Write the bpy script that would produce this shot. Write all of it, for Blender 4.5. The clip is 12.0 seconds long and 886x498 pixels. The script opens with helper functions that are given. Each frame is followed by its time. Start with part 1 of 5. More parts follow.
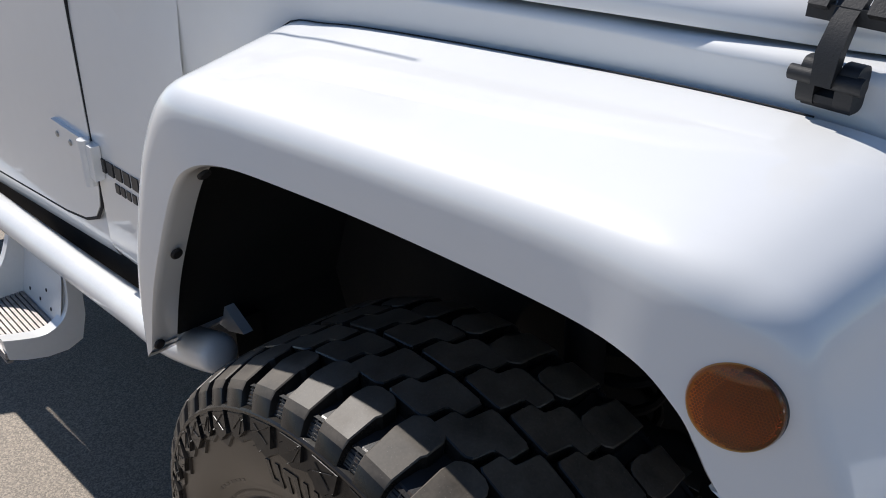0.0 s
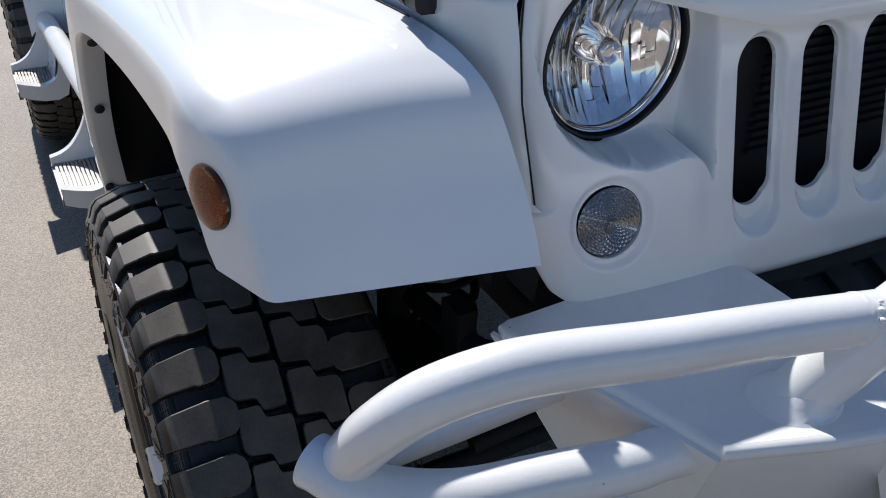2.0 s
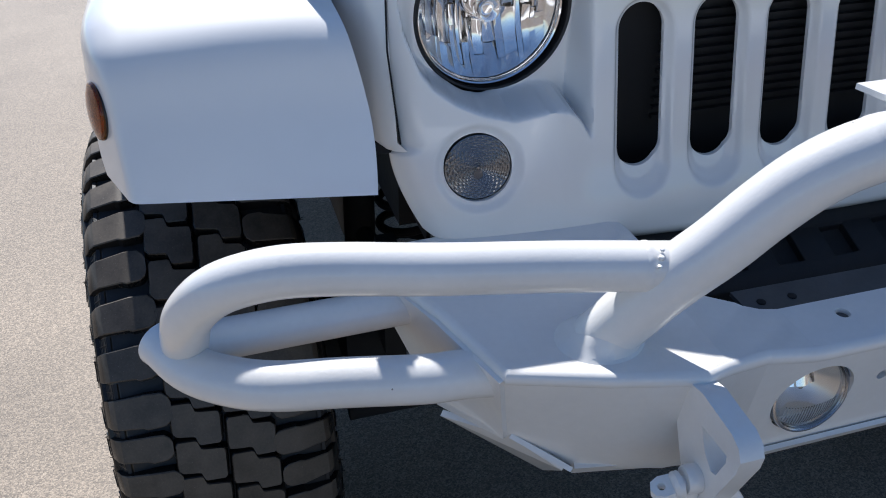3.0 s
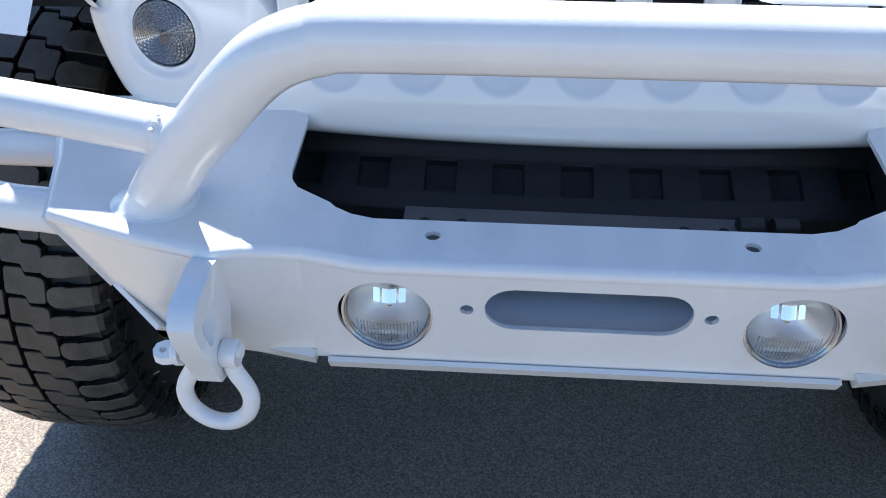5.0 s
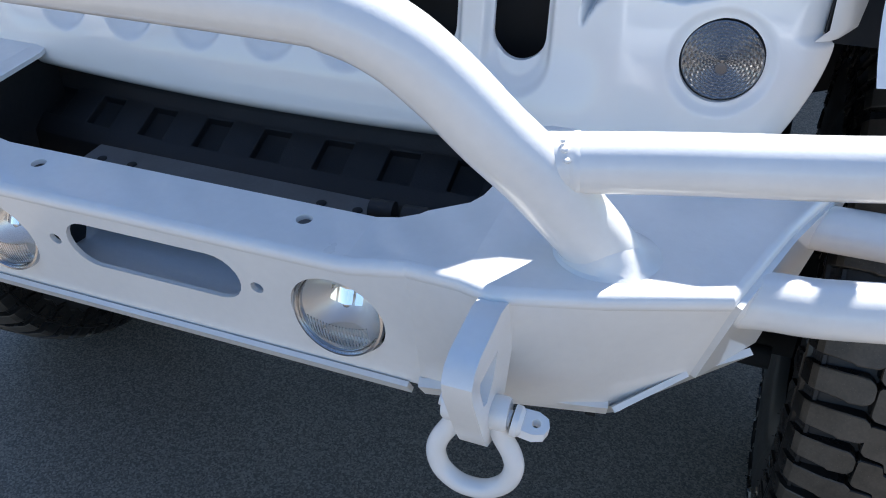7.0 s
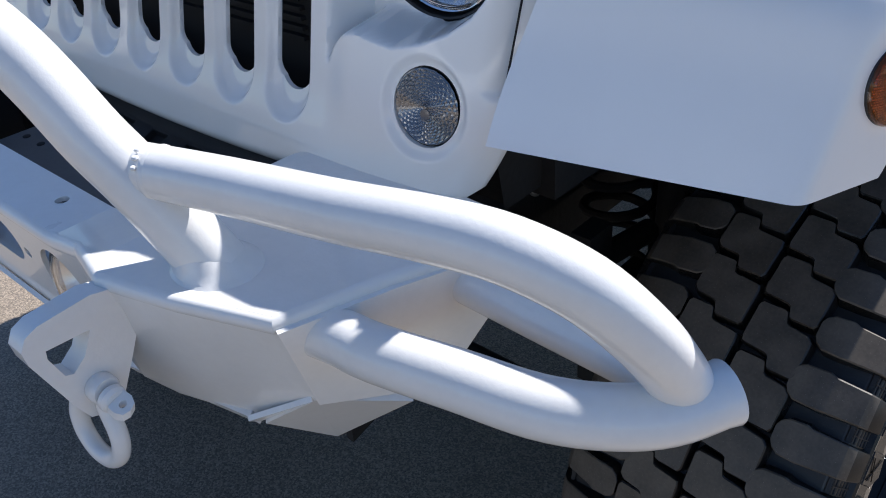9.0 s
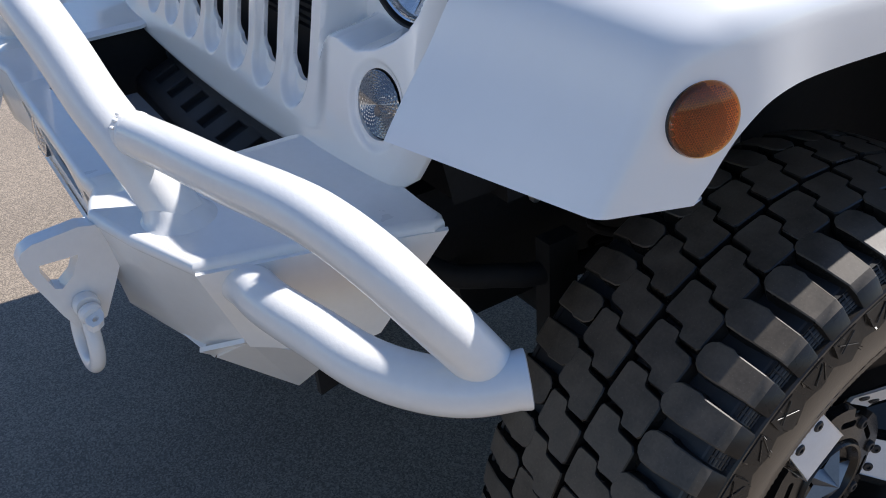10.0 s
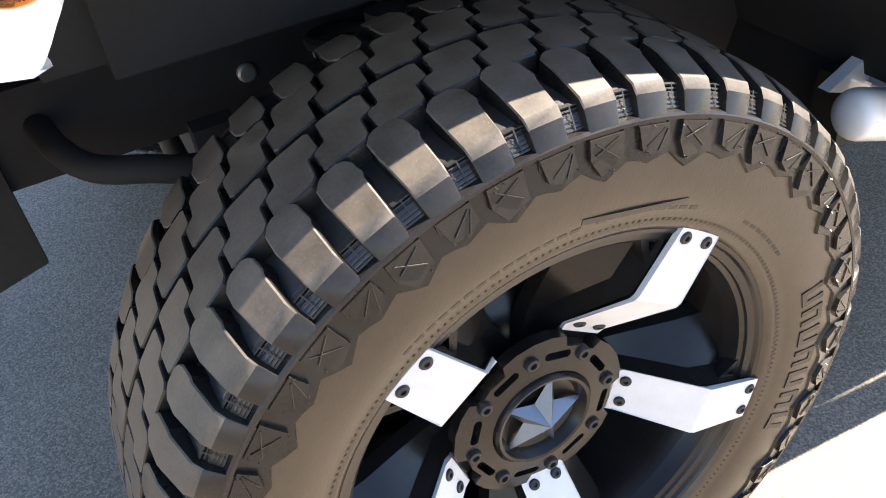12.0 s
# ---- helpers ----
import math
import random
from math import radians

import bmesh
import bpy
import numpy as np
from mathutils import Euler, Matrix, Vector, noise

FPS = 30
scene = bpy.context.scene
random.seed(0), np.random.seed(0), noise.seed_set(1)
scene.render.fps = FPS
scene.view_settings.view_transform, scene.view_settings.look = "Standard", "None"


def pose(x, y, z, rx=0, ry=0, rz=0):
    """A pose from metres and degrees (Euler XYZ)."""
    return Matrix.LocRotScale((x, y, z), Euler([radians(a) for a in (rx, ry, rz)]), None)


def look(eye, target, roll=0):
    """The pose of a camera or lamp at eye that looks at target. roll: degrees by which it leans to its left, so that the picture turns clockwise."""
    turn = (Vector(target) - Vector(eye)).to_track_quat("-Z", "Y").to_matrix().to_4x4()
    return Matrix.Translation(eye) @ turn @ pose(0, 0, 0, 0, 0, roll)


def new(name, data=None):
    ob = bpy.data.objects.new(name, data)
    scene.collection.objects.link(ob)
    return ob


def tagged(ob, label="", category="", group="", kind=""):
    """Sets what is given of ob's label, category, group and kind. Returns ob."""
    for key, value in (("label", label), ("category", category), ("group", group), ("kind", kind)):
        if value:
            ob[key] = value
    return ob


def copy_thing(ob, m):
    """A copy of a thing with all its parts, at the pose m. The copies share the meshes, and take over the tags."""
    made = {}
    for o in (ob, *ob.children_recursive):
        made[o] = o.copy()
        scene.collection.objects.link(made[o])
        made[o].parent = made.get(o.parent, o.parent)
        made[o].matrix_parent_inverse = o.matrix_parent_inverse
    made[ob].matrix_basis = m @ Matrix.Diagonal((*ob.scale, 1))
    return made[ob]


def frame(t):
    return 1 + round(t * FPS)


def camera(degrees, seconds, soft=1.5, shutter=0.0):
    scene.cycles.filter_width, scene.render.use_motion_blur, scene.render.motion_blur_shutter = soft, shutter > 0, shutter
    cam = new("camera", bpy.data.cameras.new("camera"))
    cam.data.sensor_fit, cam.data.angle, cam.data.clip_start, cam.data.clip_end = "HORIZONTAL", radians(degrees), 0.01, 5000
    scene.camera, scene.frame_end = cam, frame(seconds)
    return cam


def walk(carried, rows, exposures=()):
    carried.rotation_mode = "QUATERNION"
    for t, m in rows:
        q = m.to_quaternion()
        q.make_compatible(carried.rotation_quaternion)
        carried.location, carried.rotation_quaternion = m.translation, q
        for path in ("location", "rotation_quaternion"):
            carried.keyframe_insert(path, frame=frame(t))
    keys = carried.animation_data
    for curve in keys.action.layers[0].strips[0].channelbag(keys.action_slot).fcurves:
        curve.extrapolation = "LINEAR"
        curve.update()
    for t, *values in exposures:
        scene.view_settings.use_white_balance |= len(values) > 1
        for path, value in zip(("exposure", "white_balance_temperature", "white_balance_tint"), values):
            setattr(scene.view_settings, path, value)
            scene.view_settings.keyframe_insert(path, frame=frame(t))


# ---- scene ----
cam = camera(53.81, 12.0, soft=1.0)
PATH = [
    (0, (-1.3869, -0.5909, 1.4264), (-0.1765, 0.7304, 0.5400), -1.77),
    (0.5, (-1.3373, -0.7553, 1.4365), (-0.1524, 0.5882, 0.5467), -1.49),
    (1, (-1.2975, -0.8545, 1.4444), (-0.2035, 0.5540, 0.5382), -1.80),
    (1.5, (-1.1823, -0.9995, 1.4221), (-0.2456, 0.5059, 0.4974), -1.54),
    (2, (-1.0838, -1.1282, 1.4219), (-0.2787, 0.4292, 0.4603), -0.74),
    (2.5, (-0.9794, -1.2481, 1.4188), (-0.3408, 0.3740, 0.4395), -1.15),
    (3, (-0.8308, -1.3511, 1.4179), (-0.3476, 0.3134, 0.4192), -0.99),
    (3.5, (-0.6683, -1.3977, 1.3940), (-0.3157, 0.2860, 0.3745), -0.35),
    (3.7, (-0.5859, -1.4084, 1.3729), (-0.3029, 0.2903, 0.3558), 0.03),
    (5.3, (-0.0068, -1.4754, 1.3586), (-0.2267, 0.1693, 0.2413), -1.02),
    (5.5, (0.0532, -1.4707, 1.3579), (-0.2362, 0.1692, 0.2509), -1.64),
    (6, (0.2519, -1.4004, 1.3331), (-0.2187, 0.1874, 0.2110), -2.50),
    (6.5, (0.4271, -1.3484, 1.3046), (-0.1245, 0.2030, 0.1695), -1.08),
    (7, (0.5717, -1.3326, 1.3021), (-0.0481, 0.2256, 0.2113), -0.27),
    (7.5, (0.7503, -1.3351, 1.3110), (0.0011, 0.2069, 0.2803), 1.04),
    (7.7, (0.8096, -1.3264, 1.3113), (0.0079, 0.2003, 0.2983), 1.23),
    (9.3, (1.1817, -1.0087, 1.3024), (-0.0958, 0.1678, 0.3111), -1.66),
    (9.5, (1.2362, -0.9850, 1.3063), (-0.1116, 0.1209, 0.3258), -1.53),
    (10, (1.3791, -0.9110, 1.3352), (-0.0846, 0.0297, 0.3495), -0.79),
    (10.5, (1.4618, -0.8274, 1.3233), (-0.0306, 0.0468, 0.3188), -0.80),
    (11, (1.5123, -0.6568, 1.2823), (0.0292, 0.1473, 0.2081), -1.36),
    (11.5, (1.5474, -0.4996, 1.2537), (0.0721, 0.2134, 0.1075), -3.86),
    (12, (1.4955, -0.3804, 1.2230), (0.0504, 0.3207, 0.0309), -3.73),
]
EXPOSURE = [(t, stops, kelvin, tint) for t, stops, kelvin, tint in (
    (0, 0.11, 6050, 12), (1.5, 0.11, 5930, 12), (2.0, 0.15, 5920, 12), (2.5, 0.31, 5890, 12), (3.0, 0.41, 5850, 12), (3.6, 0.63, 5770, 11), (5.5, 1.46, 5850, 11), (6.0, 1.22, 5880, 11), (6.5, 1.22, 5870, 11), (7.0, 1.20, 5880, 11), (7.5, 1.03, 5950, 12), (9.5, 0.60, 5880, 13), (10.0, 0.60, 5950, 13),
    (10.5, 0.66, 5900, 12), (11.0, 1.40, 6050, 12), (11.3, 1.90, 6300, 13), (12, 2.48, 6800, 14))]
walk(cam, [(t, look(eye, target, roll)) for t, eye, target, roll in PATH], EXPOSURE)

# ---- light ----
SUN = Vector((0.030, 0.810, 1.0)).normalized()
world = bpy.data.worlds.new("sky")
scene.world = world
world.use_nodes = True
wn = world.node_tree.nodes
sky = wn.new("ShaderNodeTexSky")
sky.sky_type = "NISHITA"
sky.sun_disc = False
sky.sun_elevation = math.asin(SUN.z)
sky.sun_rotation = math.atan2(SUN.x, SUN.y)
sky.altitude = 300
sky.air_density, sky.dust_density, sky.ozone_density = 1.0, 0.1, 3.0
wn["Background"].inputs["Strength"].default_value = 0.088
world.node_tree.links.new(sky.outputs[0], wn["Background"].inputs["Color"])
sun_data = bpy.data.lights.new("sun", "SUN")
sun_data.energy, sun_data.angle, sun_data.color = 5.0, radians(0.53), (1.0, 0.925, 0.81)
sun = new("sun", sun_data)
sun.matrix_world = look(SUN * 30, (0, 0, 0))


# ---- materials ----
def own_place(nt):
    """Object coordinates, moved by a random step for each object, so that alike pieces differ."""
    geo, who, add = nt.nodes.new("ShaderNodeTexCoord"), nt.nodes.new("ShaderNodeObjectInfo"), nt.nodes.new("ShaderNodeVectorMath")
    add.operation = "MULTIPLY_ADD"
    add.inputs[1].default_value = (7.0, 3.0, 5.0)
    nt.links.new(who.outputs["Random"], add.inputs[0])
    nt.links.new(geo.outputs["Object"], add.inputs[2])
    return add.outputs[0]


def material(name, color, rough=0.5, metal=0.0, coat=0.0, noise_scale=0.0, spread=0.0, bump=0.0, bump_scale=200.0, spec=0.5):
    """A Principled material with variation of tone at two scales and fine relief."""
    m = bpy.data.materials.new(name)
    m.use_nodes = True
    nt = m.node_tree
    b = nt.nodes["Principled BSDF"]
    b.inputs["Roughness"].default_value = rough
    b.inputs["Metallic"].default_value = metal
    b.inputs["Coat Weight"].default_value = coat
    b.inputs["Coat Roughness"].default_value = 0.04
    b.inputs["Specular IOR Level"].default_value = spec
    b.inputs["Base Color"].default_value = (*color, 1)
    place = own_place(nt)
    if spread:
        big = nt.nodes.new("ShaderNodeTexNoise")
        big.inputs["Scale"].default_value = noise_scale
        big.inputs["Detail"].default_value = 6
        nt.links.new(place, big.inputs["Vector"])
        fine = nt.nodes.new("ShaderNodeTexNoise")
        fine.inputs["Scale"].default_value = noise_scale * 11
        fine.inputs["Detail"].default_value = 4
        nt.links.new(place, fine.inputs["Vector"])
        both = nt.nodes.new("ShaderNodeMath")
        both.operation = "MULTIPLY_ADD"
        both.inputs[1].default_value = 0.4
        nt.links.new(fine.outputs["Fac"], both.inputs[0])
        nt.links.new(big.outputs["Fac"], both.inputs[2])
        ramp = nt.nodes.new("ShaderNodeValToRGB")
        ramp.color_ramp.elements[0].position, ramp.color_ramp.elements[1].position = 0.45, 0.95
        ramp.color_ramp.elements[0].color = (*[c * (1 - spread) for c in color], 1)
        ramp.color_ramp.elements[1].color = (*[min(1, c * (1 + spread)) for c in color], 1)
        nt.links.new(both.outputs[0], ramp.inputs[0])
        nt.links.new(ramp.outputs[0], b.inputs["Base Color"])
        rr = nt.nodes.new("ShaderNodeMapRange")
        rr.inputs["To Min"].default_value, rr.inputs["To Max"].default_value = rough * 0.8, min(1, rough * 1.25)
        nt.links.new(big.outputs["Fac"], rr.inputs["Value"])
        nt.links.new(rr.outputs[0], b.inputs["Roughness"])
    if bump:
        n = nt.nodes.new("ShaderNodeTexNoise")
        n.inputs["Scale"].default_value = bump_scale
        n.inputs["Detail"].default_value = 5
        nt.links.new(place, n.inputs["Vector"])
        bp = nt.nodes.new("ShaderNodeBump")
        bp.inputs["Strength"].default_value = bump
        bp.inputs["Distance"].default_value = 0.002
        nt.links.new(n.outputs["Fac"], bp.inputs["Height"])
        nt.links.new(bp.outputs[0], b.inputs["Normal"])
    return m


def specks(m, scale, size, color):
    """Scatters small dark pinholes over a material."""
    nt = m.node_tree
    b = nt.nodes["Principled BSDF"]
    old = b.inputs["Base Color"].links[0].from_socket
    v = nt.nodes.new("ShaderNodeTexVoronoi")
    v.inputs["Scale"].default_value = scale
    nt.links.new(own_place(nt), v.inputs["Vector"])
    near = nt.nodes.new("ShaderNodeMath")
    near.operation = "LESS_THAN"
    near.inputs[1].default_value = size
    nt.links.new(v.outputs["Distance"], near.inputs[0])
    mix = nt.nodes.new("ShaderNodeMixRGB")
    mix.inputs[2].default_value = (*color, 1)
    nt.links.new(near.outputs[0], mix.inputs[0])
    nt.links.new(old, mix.inputs[1])
    nt.links.new(mix.outputs[0], b.inputs["Base Color"])


PAINT = material("white_body_paint", (0.80, 0.80, 0.785), 0.42, coat=1.0, noise_scale=3, spread=0.02, bump=0.004, bump_scale=7)
POWDER = material("white_powder_coat", (0.79, 0.785, 0.765), 0.30, coat=0.5, noise_scale=9, spread=0.045, bump=0.08, bump_scale=260)
specks(POWDER, 11, 0.013, (0.22, 0.20, 0.18))
# Plate base is greyed to hold down the glare of sunlit white.
PLATE_WHITE = material("toned_white_plate", (0.66, 0.65, 0.64), 0.40, coat=0.2, noise_scale=30, spread=0.07, bump=0.06, bump_scale=240)
BLACK = material("black_plastic", (0.014, 0.014, 0.015), 0.55, noise_scale=14, spread=0.25, bump=0.15, bump_scale=500)
STEP_TREAD = material("worn_aluminium_tread", (0.30, 0.275, 0.255), 0.5, metal=0.35, noise_scale=40, spread=0.35, bump=0.1, bump_scale=300)
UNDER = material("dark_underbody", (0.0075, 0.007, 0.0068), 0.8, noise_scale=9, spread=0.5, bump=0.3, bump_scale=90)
RUBBER = material("tyre_rubber", (0.016, 0.014, 0.012), 0.27, noise_scale=18, spread=0.45, bump=0.06, bump_scale=300, spec=0.34)
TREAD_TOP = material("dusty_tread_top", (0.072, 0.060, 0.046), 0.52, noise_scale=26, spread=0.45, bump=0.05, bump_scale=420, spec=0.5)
SIDEWALL = material("brown_sidewall_rubber", (0.030, 0.0195, 0.0105), 0.32, noise_scale=7, spread=0.45, bump=0.12, bump_scale=300, spec=0.65)
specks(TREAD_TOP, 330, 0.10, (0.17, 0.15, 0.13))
RIM = material("satin_black_alloy", (0.016, 0.014, 0.0125), 0.24, metal=0.1, noise_scale=12, spread=0.3, bump=0.05, bump_scale=200, spec=0.32)
STEEL = material("zinc_bolt", (0.42, 0.41, 0.38), 0.42, metal=0.85, noise_scale=60, spread=0.2, bump=0.1, bump_scale=300)
GREY = material("pewter_cap", (0.16, 0.17, 0.19), 0.35, metal=0.8, noise_scale=30, spread=0.15)
SATIN = material("frosted_reflector", (0.92, 0.87, 0.80), 0.30, metal=0.8)
DAM = material("black_air_dam", (0.006, 0.006, 0.0065), 0.6, noise_scale=14, spread=0.3, bump=0.2, bump_scale=400)
LAMP_MIRROR = material("fluted_mirror", (0.80, 0.80, 0.81), 0.07, metal=1.0)
CHROME = material("reflector_chrome", (0.86, 0.86, 0.88), 0.06, metal=1.0)
GLASS_DARK = material("tinted_glass", (0.012, 0.013, 0.014), 0.04, coat=1.0)
HOUSING = material("brown_lamp_housing", (0.16, 0.13, 0.11), 0.5)
RAIL = material("grey_steel_rail", (0.085, 0.088, 0.092), 0.5, noise_scale=20, spread=0.2, bump=0.05)
GAP = material("panel_gap", (0.012, 0.012, 0.013), 0.8)
INK = material("black_lettering", (0.02, 0.02, 0.022), 0.45)
BULB = material("bulb_shield", (0.55, 0.56, 0.58), 0.2, metal=0.9)


def glass_material(name, color, rough=0.02, clear=1.0):
    m = bpy.data.materials.new(name)
    m.use_nodes = True
    nt = m.node_tree
    b = nt.nodes["Principled BSDF"]
    b.inputs["Base Color"].default_value = (*color, 1)
    b.inputs["Transmission Weight"].default_value = clear
    b.inputs["Roughness"].default_value = rough
    b.inputs["IOR"].default_value = 1.45
    return m


CLEAR = glass_material("clear_lens", (1, 1, 1))
AMBER = glass_material("amber_lens", (0.80, 0.29, 0.024), 0.03, clear=0.985)
AMBER_BACK = material("honeycomb_reflector", (0.82, 0.78, 0.72), 0.15, metal=1.0)
SIGNAL_BULB = material("dim_amber_bulb", (0.10, 0.085, 0.08), 0.35, coat=1.0)
RIBBED = material("ribbed_clear_lens", (0.26, 0.255, 0.25), 0.14, metal=0.75, coat=1.0)


def asphalt():
    m = bpy.data.materials.new("asphalt")
    m.use_nodes = True
    nt = m.node_tree
    b = nt.nodes["Principled BSDF"]
    geo = nt.nodes.new("ShaderNodeTexCoord")
    v = nt.nodes.new("ShaderNodeTexVoronoi")
    v.inputs["Scale"].default_value = 290
    n = nt.nodes.new("ShaderNodeTexNoise")
    n.inputs["Scale"].default_value, n.inputs["Detail"].default_value = 170, 8
    big = nt.nodes.new("ShaderNodeTexNoise")
    big.inputs["Scale"].default_value, big.inputs["Detail"].default_value = 1.7, 6
    for x in (v, n, big):
        nt.links.new(geo.outputs["Object"], x.inputs["Vector"])
    cells = nt.nodes.new("ShaderNodeValToRGB")
    e = cells.color_ramp.elements
    e[0].position, e[0].color = 0.0, (0.070, 0.059, 0.047, 1)
    e[1].position, e[1].color = 1.0, (0.45, 0.367, 0.277, 1)
    mid = e.new(0.5)
    mid.color = (0.215, 0.176, 0.133, 1)
    sep = nt.nodes.new("ShaderNodeSeparateColor")
    nt.links.new(v.outputs["Color"], sep.inputs[0])
    mix = nt.nodes.new("ShaderNodeMath")
    mix.operation = "MULTIPLY_ADD"
    mix.inputs[1].default_value = 0.62
    nt.links.new(sep.outputs[0], mix.inputs[0])
    half = nt.nodes.new("ShaderNodeMath")
    half.operation = "MULTIPLY"
    half.inputs[1].default_value = 0.42
    nt.links.new(n.outputs["Fac"], half.inputs[0])
    nt.links.new(half.outputs[0], mix.inputs[2])
    nt.links.new(mix.outputs[0], cells.inputs[0])
    tone = nt.nodes.new("ShaderNodeMapRange")
    tone.inputs["From Min"].default_value, tone.inputs["From Max"].default_value = 0.3, 0.7
    tone.inputs["To Min"].default_value, tone.inputs["To Max"].default_value = 0.86, 1.14
    nt.links.new(big.outputs["Fac"], tone.inputs["Value"])
    mul = nt.nodes.new("ShaderNodeVectorMath")
    mul.operation = "SCALE"
    nt.links.new(cells.outputs[0], mul.inputs[0])
    nt.links.new(tone.outputs[0], mul.inputs["Scale"])
    nt.links.new(mul.outputs[0], b.inputs["Base Color"])
    b.inputs["Roughness"].default_value = 0.62
    b.inputs["Specular IOR Level"].default_value = 0.5
    bp = nt.nodes.new("ShaderNodeBump")
    bp.inputs["Strength"].default_value, bp.inputs["Distance"].default_value = 0.32, 0.002
    add = nt.nodes.new("ShaderNodeMath")
    add.operation = "SUBTRACT"
    nt.links.new(n.outputs["Fac"], add.inputs[0])
    nt.links.new(v.outputs["Distance"], add.inputs[1])
    nt.links.new(add.outputs[0], bp.inputs["Height"])
    nt.links.new(bp.outputs[0], b.inputs["Normal"])
    return m


ASPHALT = asphalt()


# ---- mesh tools ----
def part(name, bm, mat, parent=None, label="", sharp=35):
    """Links a bmesh as one mesh object under a thing or a part."""
    me = bpy.data.meshes.new(name)
    bmesh.ops.recalc_face_normals(bm, faces=bm.faces)
    for f in bm.faces:
        f.smooth = True
    bm.to_mesh(me)
    bm.free()
    me.set_sharp_from_angle(angle=radians(sharp))
    me.materials.append(mat)
    ob = new(name, me)
    if parent is not None:
        ob.parent = parent
    if label:
        ob["label"] = label
    return ob


def thing(name, place, label, category, group="", kind=""):
    ob = new(name)
    ob.location = place
    ob.empty_display_size = 0.1
    return tagged(ob, label, category, group, kind)


def bevel(bm, width, segments=2, angle=30):
    es = [e for e in bm.edges if len(e.link_faces) == 2 and e.calc_face_angle(0) > radians(angle)]
    bmesh.ops.bevel(bm, geom=es, offset=width, segments=segments, affect="EDGES", clamp_overlap=True, profile=0.5)


def tube(bm, path, r, seg=24, caps=True):
    """A round bar along a path; r is one radius or one for each point."""
    path = [Vector(p) for p in path]
    rs = r if isinstance(r, (list, tuple)) else [r] * len(path)
    t0 = (path[1] - path[0]).normalized()
    side = t0.orthogonal().normalized()
    rings = []
    for i, p in enumerate(path):
        a, b = path[max(i - 1, 0)], path[min(i + 1, len(path) - 1)]
        t = (b - a).normalized()
        side = (side - t * side.dot(t)).normalized()
        up = t.cross(side)
        rings.append([bm.verts.new(p + (side * math.cos(2 * math.pi * k / seg) + up * math.sin(2 * math.pi * k / seg)) * rs[i]) for k in range(seg)])
    for a, b in zip(rings, rings[1:]):
        for k in range(seg):
            bm.faces.new((a[k], a[(k + 1) % seg], b[(k + 1) % seg], b[k]))
    if caps:
        bm.faces.new(rings[0])
        bm.faces.new(rings[-1])
    return bm


def lathe(bm, profile, m=Matrix(), seg=64):
    """Turns a profile of (radius, height) about the z axis, laid by m."""
    rings = []
    for r, h in profile:
        if r < 1e-6:
            rings.append([bm.verts.new(m @ Vector((0, 0, h)))])
        else:
            rings.append([bm.verts.new(m @ Vector((r * math.cos(2 * math.pi * k / seg), r * math.sin(2 * math.pi * k / seg), h))) for k in range(seg)])
    for a, b in zip(rings, rings[1:]):
        for k in range(seg):
            j = (k + 1) % seg
            if len(a) == 1 and len(b) > 1:
                bm.faces.new((a[0], b[k], b[j]))
            elif len(b) == 1 and len(a) > 1:
                bm.faces.new((a[k], a[j], b[0]))
            elif len(a) > 1:
                bm.faces.new((a[k], a[j], b[j], b[k]))
    return bm


def circle(cx, cy, r, n=28):
    return [(cx + r * math.cos(2 * math.pi * k / n), cy + r * math.sin(2 * math.pi * k / n)) for k in range(n)]


def stadium(cx, cy, half_w, half_h, n=12):
    """A lying slot with round ends."""
    r, d = half_h, half_w - half_h
    return [(cx + d + r * math.cos(a), cy + r * math.sin(a)) for a in np.linspace(-math.pi / 2, math.pi / 2, n)] + [
        (cx - d + r * math.cos(a), cy + r * math.sin(a)) for a in np.linspace(math.pi / 2, 1.5 * math.pi, n)]


def plate(bm, outline, place, thick, holes=()):
    """A flat plate with holes: 2D loops laid into space by place(u, v, w), w running through its thickness."""
    tmp = bmesh.new()
    for loop in (outline, *holes):
        vs = [tmp.verts.new((u, v, 0)) for u, v in loop]
        for a, b in zip(vs, vs[1:] + vs[:1]):
            tmp.edges.new((a, b))
    bmesh.ops.triangle_fill(tmp, use_beauty=True, use_dissolve=False, edges=tmp.edges[:])
    tmp.verts.ensure_lookup_table()
    tmp.verts.index_update()
    front = [bm.verts.new(place(v.co.x, v.co.y, 0)) for v in tmp.verts]
    back = [bm.verts.new(place(v.co.x, v.co.y, thick)) for v in tmp.verts]
    for f in tmp.faces:
        ids = [v.index for v in f.verts]
        bm.faces.new([front[i] for i in ids])
        bm.faces.new([back[i] for i in reversed(ids)])
    for e in tmp.edges:
        if len(e.link_faces) == 1:
            i, j = e.verts[0].index, e.verts[1].index
            bm.faces.new((front[i], front[j], back[j], back[i]))
    tmp.free()
    return bm


def slab(bm, corners, thick):
    """A plate from its corners in space, grown by thick against its normal."""
    ps = [Vector(c) for c in corners]
    n = sum(((a - ps[0]).cross(b - ps[0]) for a, b in zip(ps[1:], ps[2:])), Vector()).normalized()
    a = [bm.verts.new(p) for p in ps]
    b = [bm.verts.new(p - n * thick) for p in ps]
    bm.faces.new(a)
    bm.faces.new(list(reversed(b)))
    k = len(ps)
    for i in range(k):
        bm.faces.new((a[i], b[i], b[(i + 1) % k], a[(i + 1) % k]))
    return bm


